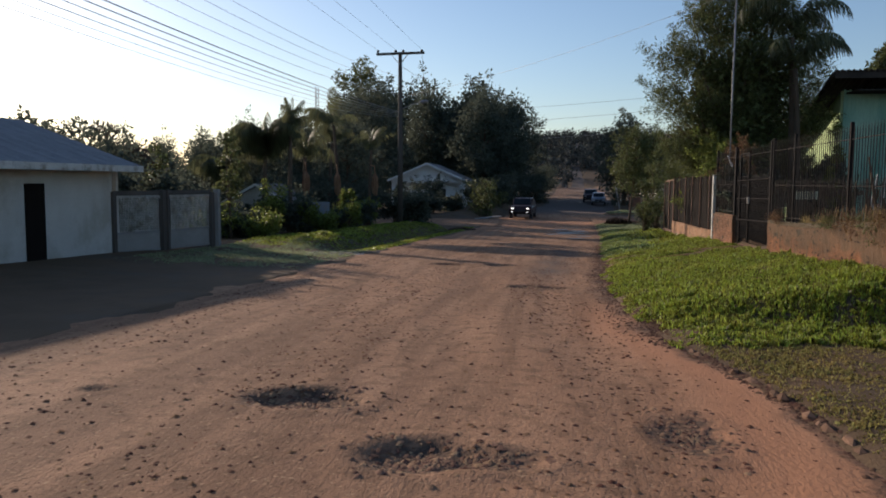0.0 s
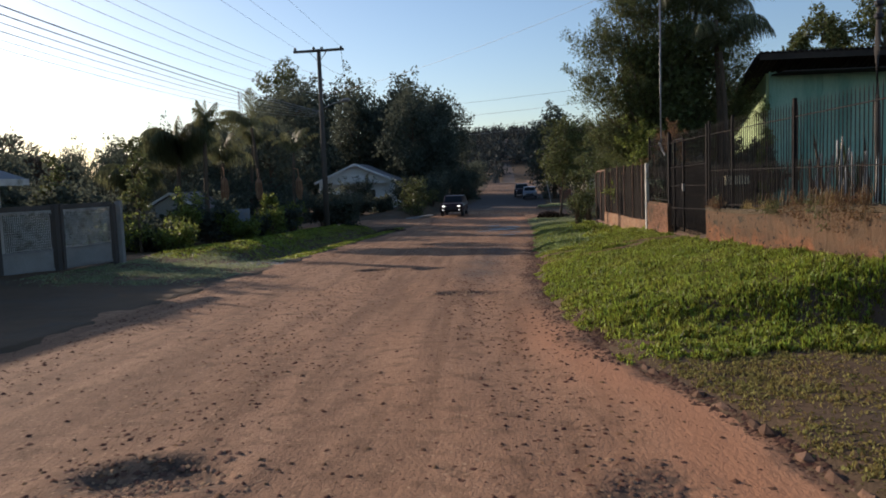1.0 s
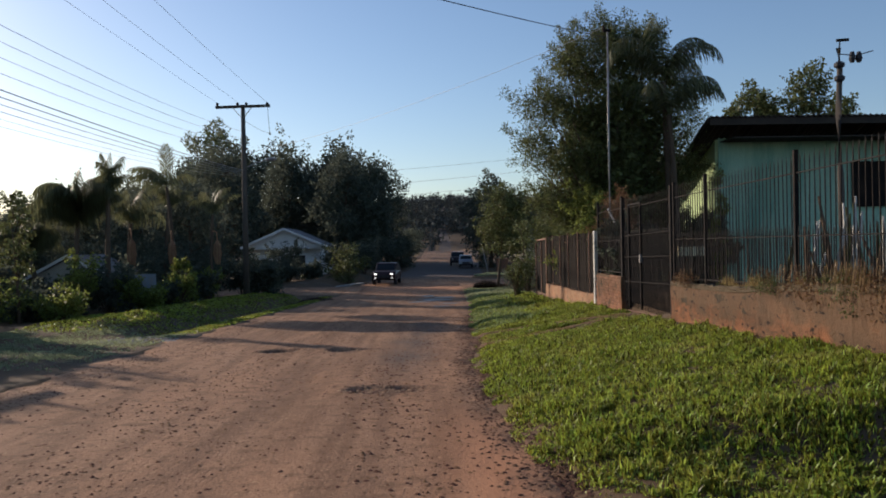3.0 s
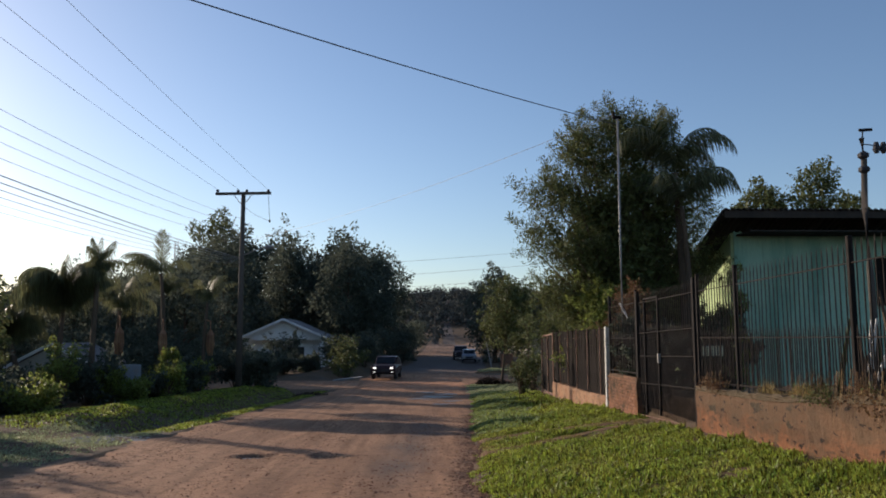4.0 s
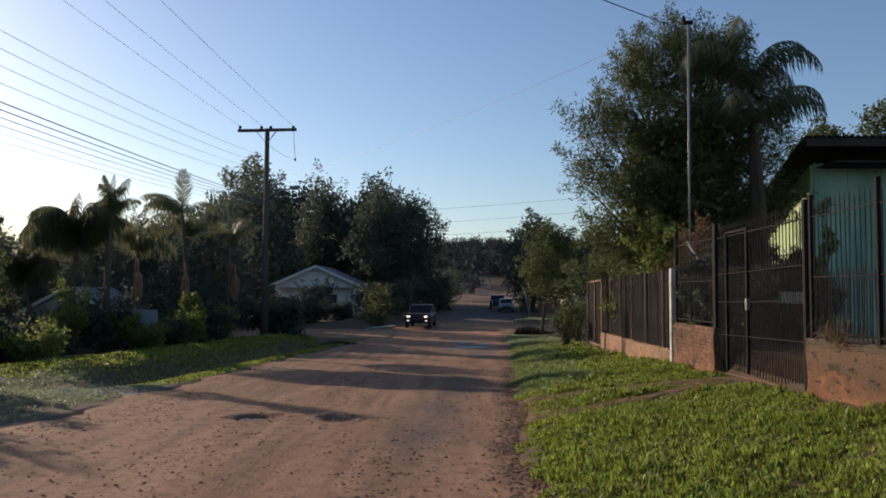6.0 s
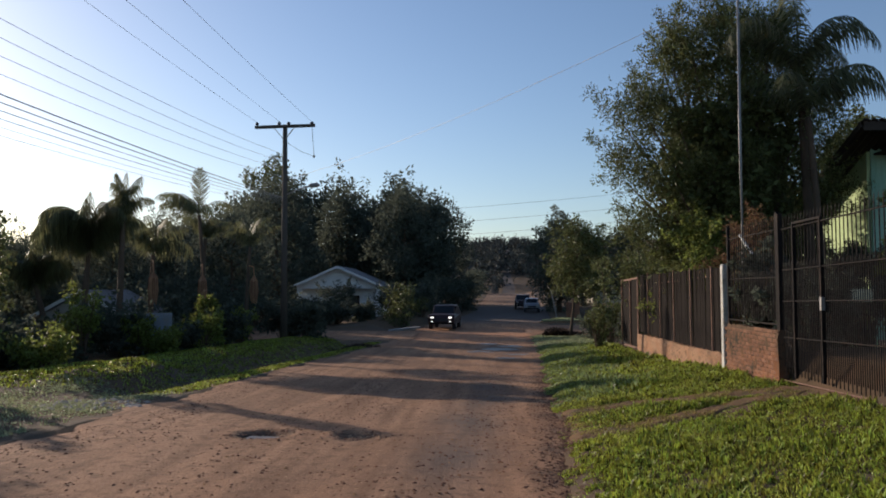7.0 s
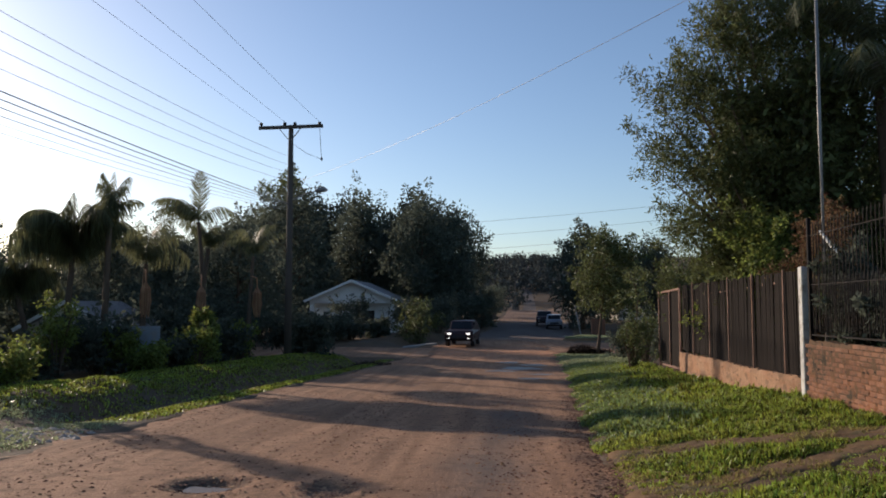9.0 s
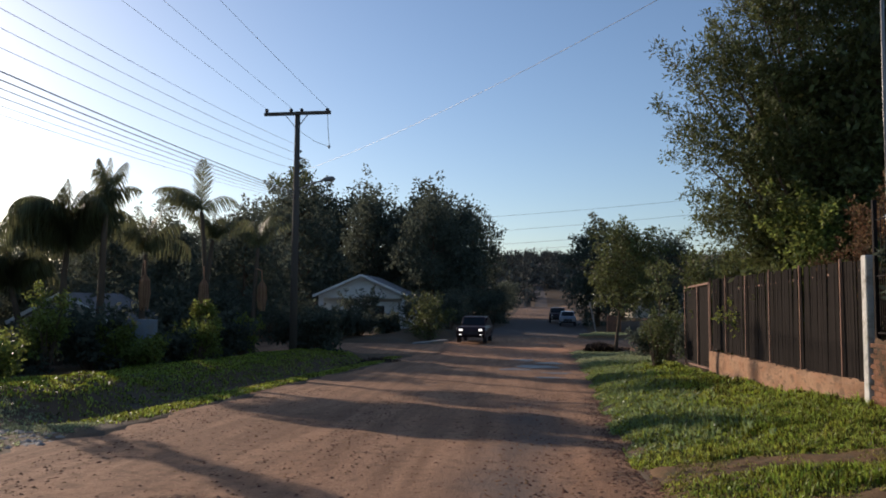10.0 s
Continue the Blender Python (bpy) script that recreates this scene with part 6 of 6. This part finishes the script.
def road_place(n):
    y = -1 + 34 * grng.random(n) ** 1.1
    l, r = along(LEFT, y), along(RIGHT, y)
    u = 0.02 + 0.96 * grng.random(n)
    x = l + u * (r - l)
    lane = 0.30 + 0.7 * np.clip(np.sin(u * 17 + 0.6 * np.sin(y * 0.5)), 0, 1) + 0.5 * np.clip(np.sin(x * 3 + y * 1.3) * np.sin(y * 0.8 - x), 0, 1)
    keep = grng.random(n) < lane * 0.7
    return x[keep], y[keep]


def hole_place(n):
    k = grng.choice(len(HOLES), n, p=np.array([h[2] * h[3] for h in HOLES]) / sum(h[2] * h[3] for h in HOLES))
    H = np.array(HOLES)[k]
    q = np.abs(grng.normal(size=n)) * 0.75
    a = grng.random(n) * 6.28
    return H[:, 0] + H[:, 2] * q * np.cos(a), H[:, 1] + H[:, 3] * q * np.sin(a)


def edge_place(n):
    y = 1.0 + 31 * grng.random(n)
    wide = np.where(y < 8.5, 0.07, 0.24)
    return along(RIGHT, y) - np.abs(grng.normal(size=n)) * wide + np.where(y < 8.5, 0.10, 0.12), y


clods("road_clods", 84000, road_place, 0.0185, M_CLOD, "loose earth clods and stones scattered over the road")
clods("hole_gravel", 6000, hole_place, 0.021, M_STONE, "dark loose gravel in the potholes")
clods("edge_clods", 24000, edge_place, 0.018, M_EDGE, "dark clods along the lawn's edge")

def rubble_place(n):
    a, q = grng.random(n) * 6.28, np.sqrt(grng.random(n))
    return -6.6 + 1.0 * q * np.cos(a), 23.7 + 0.9 * q * np.sin(a)


clods("pale_rubble", 420, rubble_place, 0.05, M_CONCRETE, "pale rubble and litter at the end of the grassy bank")

# worn earth in the wheel tracks
X, Y = np.meshgrid(np.linspace(1.45, 5.0, 90), np.linspace(18.9, 23.4, 130))
Z = land(X, Y) - 0.03 + 0.046 * step(0.15, 0.75, track_wear(X, Y)) * step(0.0, 0.12, X - along(RIGHT, Y)) + 0.006 * np.sin(X * 23) * np.sin(Y * 19)
tagged(new("gate_track", grid_mesh("gate_track", X, Y, Z, M_WORN)), "worn earth wheel tracks across the lawn to the gate", "track", kind="structure")



def tuft_place(n):
    x, y = 1.7 + 3.2 * grng.random(n), 19.0 + 4.2 * grng.random(n)
    keep = (grng.random(n) < track_wear(x, y)) & (lumpy(x * 0.6, y * 0.6) > 0.0) & (x > along(RIGHT, y) + 0.05)
    return x[keep], y[keep], np.ones(keep.sum())


v, f = blades(24000, tuft_place, 0.05, 0.018, grng)
tagged(new("track_grass", raw_mesh("track_grass", v, f, M_DRYGRASS)), "trodden yellowing grass between the wheel tracks", "grass", kind="stuff")

# kerb of rough stones beside the dry grass
kerb = thing("kerb", pose(1.95, 4, -0.1), "broken earthy kerb of rough stones", "kerb", kind="structure")
ki = kerb.matrix_basis.inverted()
for k in range(44):
    y = 1.5 + k * 0.165
    if y > 8.6:
        break
    if grng.random() < 0.3:
        continue
    x = float(along(RIGHT, y)) + 0.05
    dx = float(along(RIGHT, y + 0.1)) - float(along(RIGHT, y - 0.1))
    bm = B()
    bmesh.ops.create_icosphere(bm, subdivisions=1, radius=1.0)
    sx, sy, sz = 0.03 + 0.03 * grng.random(), 0.07 + 0.07 * grng.random(), 0.04 + 0.02 * grng.random()
    for v_ in bm.verts:
        q = v_.co * (0.85 + 0.3 * grng.random())
        v_.co = Vector((q.x * sx, q.y * sy, q.z * sz))
    part("kerb_stone", bm, M_KERB, kerb, at=ki @ pose(x, y, float(land(x, y)) - 0.035 + grng.normal() * 0.02, grng.normal() * 8, grng.normal() * 9, -math.degrees(math.atan2(dx, 0.2)) + grng.normal() * 2))

# water in the deepest hole
def puddle(x, y, a, b, z, seed, label):
    ang = np.linspace(0, 2 * np.pi, 40, endpoint=False)
    r = 1 + 0.18 * np.sin(3 * ang + seed) + 0.10 * np.sin(5 * ang + 2 * seed) + 0.06 * np.sin(9 * ang)
    v = [(a * q * math.cos(t), b * q * math.sin(t), 0) for q, t in zip(r, ang)]
    me = bpy.data.meshes.new("puddle")
    me.from_pydata(v, [], [tuple(range(40))])
    me.materials.append(M_WATER)
    ob = new("puddle", me)
    ob.matrix_basis = pose(x, y, z)
    return tagged(ob, label, "puddle")


puddle(-2.5, 20.3, 0.30, 0.26, float(road_height(np.array(-2.5), np.array(20.4))) + 0.018, 1, "shallow muddy puddle in a pothole")
for k, (x, y, a, b) in enumerate(((1.3, 43.2, 0.75, 0.7), (0.5, 41.6, 0.55, 0.35), (1.9, 45.6, 0.6, 0.5), (0.9, 47.2, 0.5, 0.5), (1.9, 40.2, 0.5, 0.3), (1.5, 38.3, 0.45, 0.25))):
    puddle(x, y, a, b, float(road_height(np.array(x), np.array(y))) + 0.012, k + 2, "thin film of water on the wet road")


def wall_weed(y, h, r, seed):
    """Dry weeds rooted on the wall cap and hanging down its face."""
    rng = np.random.default_rng(seed)
    t = thing("wall_weed", pose(float(fence_x(y)) - 0.05, y, top_at(y)), "dry brown weeds hanging over the garden wall", "weed")
    n = 45
    a = rng.normal(size=n) * r
    out = 0.02 + 0.22 * rng.random(n)
    drop = h * (rng.random(n) * 1.5 - 0.3)
    b = np.stack([rng.normal(size=n) * 0.04, a * 0.5, np.zeros(n)], 1)
    mid = np.stack([-out * 0.7, a * 0.8, 0.14 + 0.16 * rng.random(n)], 1)
    tip = np.stack([-out, a, -drop], 1)
    w = np.array([0, 1, 0.3]) * (0.003 + 0.003 * rng.random(n))[:, None]
    v = np.stack([b, mid + w, tip, mid - w], 1).reshape(-1, 3)
    part("dry_growth", raw_mesh("dry_growth", v, np.arange(n * 4).reshape(-1, 4), M_LEAFBROWN), None, t)
    cs = np.stack([-0.06 - 0.10 * rng.random(26), rng.normal(size=26) * r * 0.8, 0.14 - h * rng.random(26) ** 1.6], 1)
    v, f = leaf_cloud(cs, 0.04 + 0.05 * rng.random(26), 330, 0.036, rng, 1.0, 0.3, 0.1)
    part("foliage", raw_mesh("foliage", v, f, M_LEAFBIG if seed % 2 else M_LEAFBROWN), None, t)
    return t


wall_weed(14.0, 0.22, 0.30, 1)
wall_weed(13.2, 0.34, 0.34, 8)
wall_weed(12.3, 0.40, 0.34, 5)
wall_weed(11.5, 0.42, 0.26, 6)
wall_weed(10.9, 0.32, 0.18, 2)
wall_weed(17.3, 0.12, 0.3, 4)

# straw tufts on the wall's top
def wall_place(n):
    y = 10.2 + 6.0 * grng.beta(2, 2.2, n)
    tuft = np.clip(np.sin(y * 5.3) * 0.6 + np.sin(y * 2.1 + 1) * 0.6, 0, 1)
    keep = grng.random(n) < 0.08 + tuft
    y = y[keep]
    return fence_x(y) - 0.06 + 0.14 * grng.random(len(y)), y, 0.5 + 1.0 * tuft[keep]


v, f = blades(15000, wall_place, 0.14, 0.004, grng, 1.0)
lift = np.repeat(along(WALLTOP, v[0::4, 1]) + 0.02 - land(v[0::4, 0], v[0::4, 1]), 4)
v[:, 2] += lift
tagged(new("wall_straw", raw_mesh("wall_straw", v, f, M_STRAW)), "dry straw tufts growing on the wall cap", "weeds", kind="stuff")

# cut brush heaped at the lawn's tip, and the grassy island by the far corner
def brush_place(n):
    y = 52.3 + 3.4 * grng.random(n)
    x = 3.9 + (y - 52.3) * 0.35 + 1.6 * grng.random(n)
    return x, y, 0.5 + 0.7 * np.sin((x - 3.6) * 1.4).clip(0, 1)


def debris_place(n):
    a, q = grng.random(n) * 6.28, np.sqrt(grng.random(n))
    return -5.3 + 1.3 * q * np.cos(a), 45.2 + 0.8 * q * np.sin(a), 1.1 - 0.8 * q


v, f = blades(700, debris_place, 0.24, 0.035, grng, 1.6)
tagged(new("brush_heap", raw_mesh("brush_heap", v, f, M_BRUSH)), "small heap of cut twigs on the grassy bank", "brush", kind="stuff")
v, f = blades(2600, brush_place, 0.38, 0.05, grng, 1.6)
tagged(new("brush_heap", raw_mesh("brush_heap", v, f, M_BRUSH)), "low heap of dark cut brush on the lawn's tip", "brush", kind="stuff")
X, Y = np.meshgrid(np.linspace(4.9, 9.0, 24), np.linspace(67.2, 72.2, 30))
q = np.hypot((X - 6.95) / 2.05, (Y - 69.7) / 2.5)
Z = land(X, Y) - 0.10 + 0.26 * (1 - step(0.75, 1.0, q))
tagged(new("corner_island", grid_mesh("corner_island", X, Y, Z, M_WORN)), "low pale raised island at the far corner", "kerb", kind="structure")


def island_place(n):
    a, r = grng.random(n) * 6.28, np.sqrt(grng.random(n)) * 0.8
    return 6.95 + 2.05 * r * np.cos(a), 69.7 + 2.5 * r * np.sin(a), np.ones(n)


v, f = blades(2500, island_place, 0.12, 0.06, grng)
v[:, 2] += 0.15
tagged(new("island_grass", raw_mesh("island_grass", v, f, M_DEWGRASS)), "pale dewy grass on the corner island", "grass", kind="stuff")
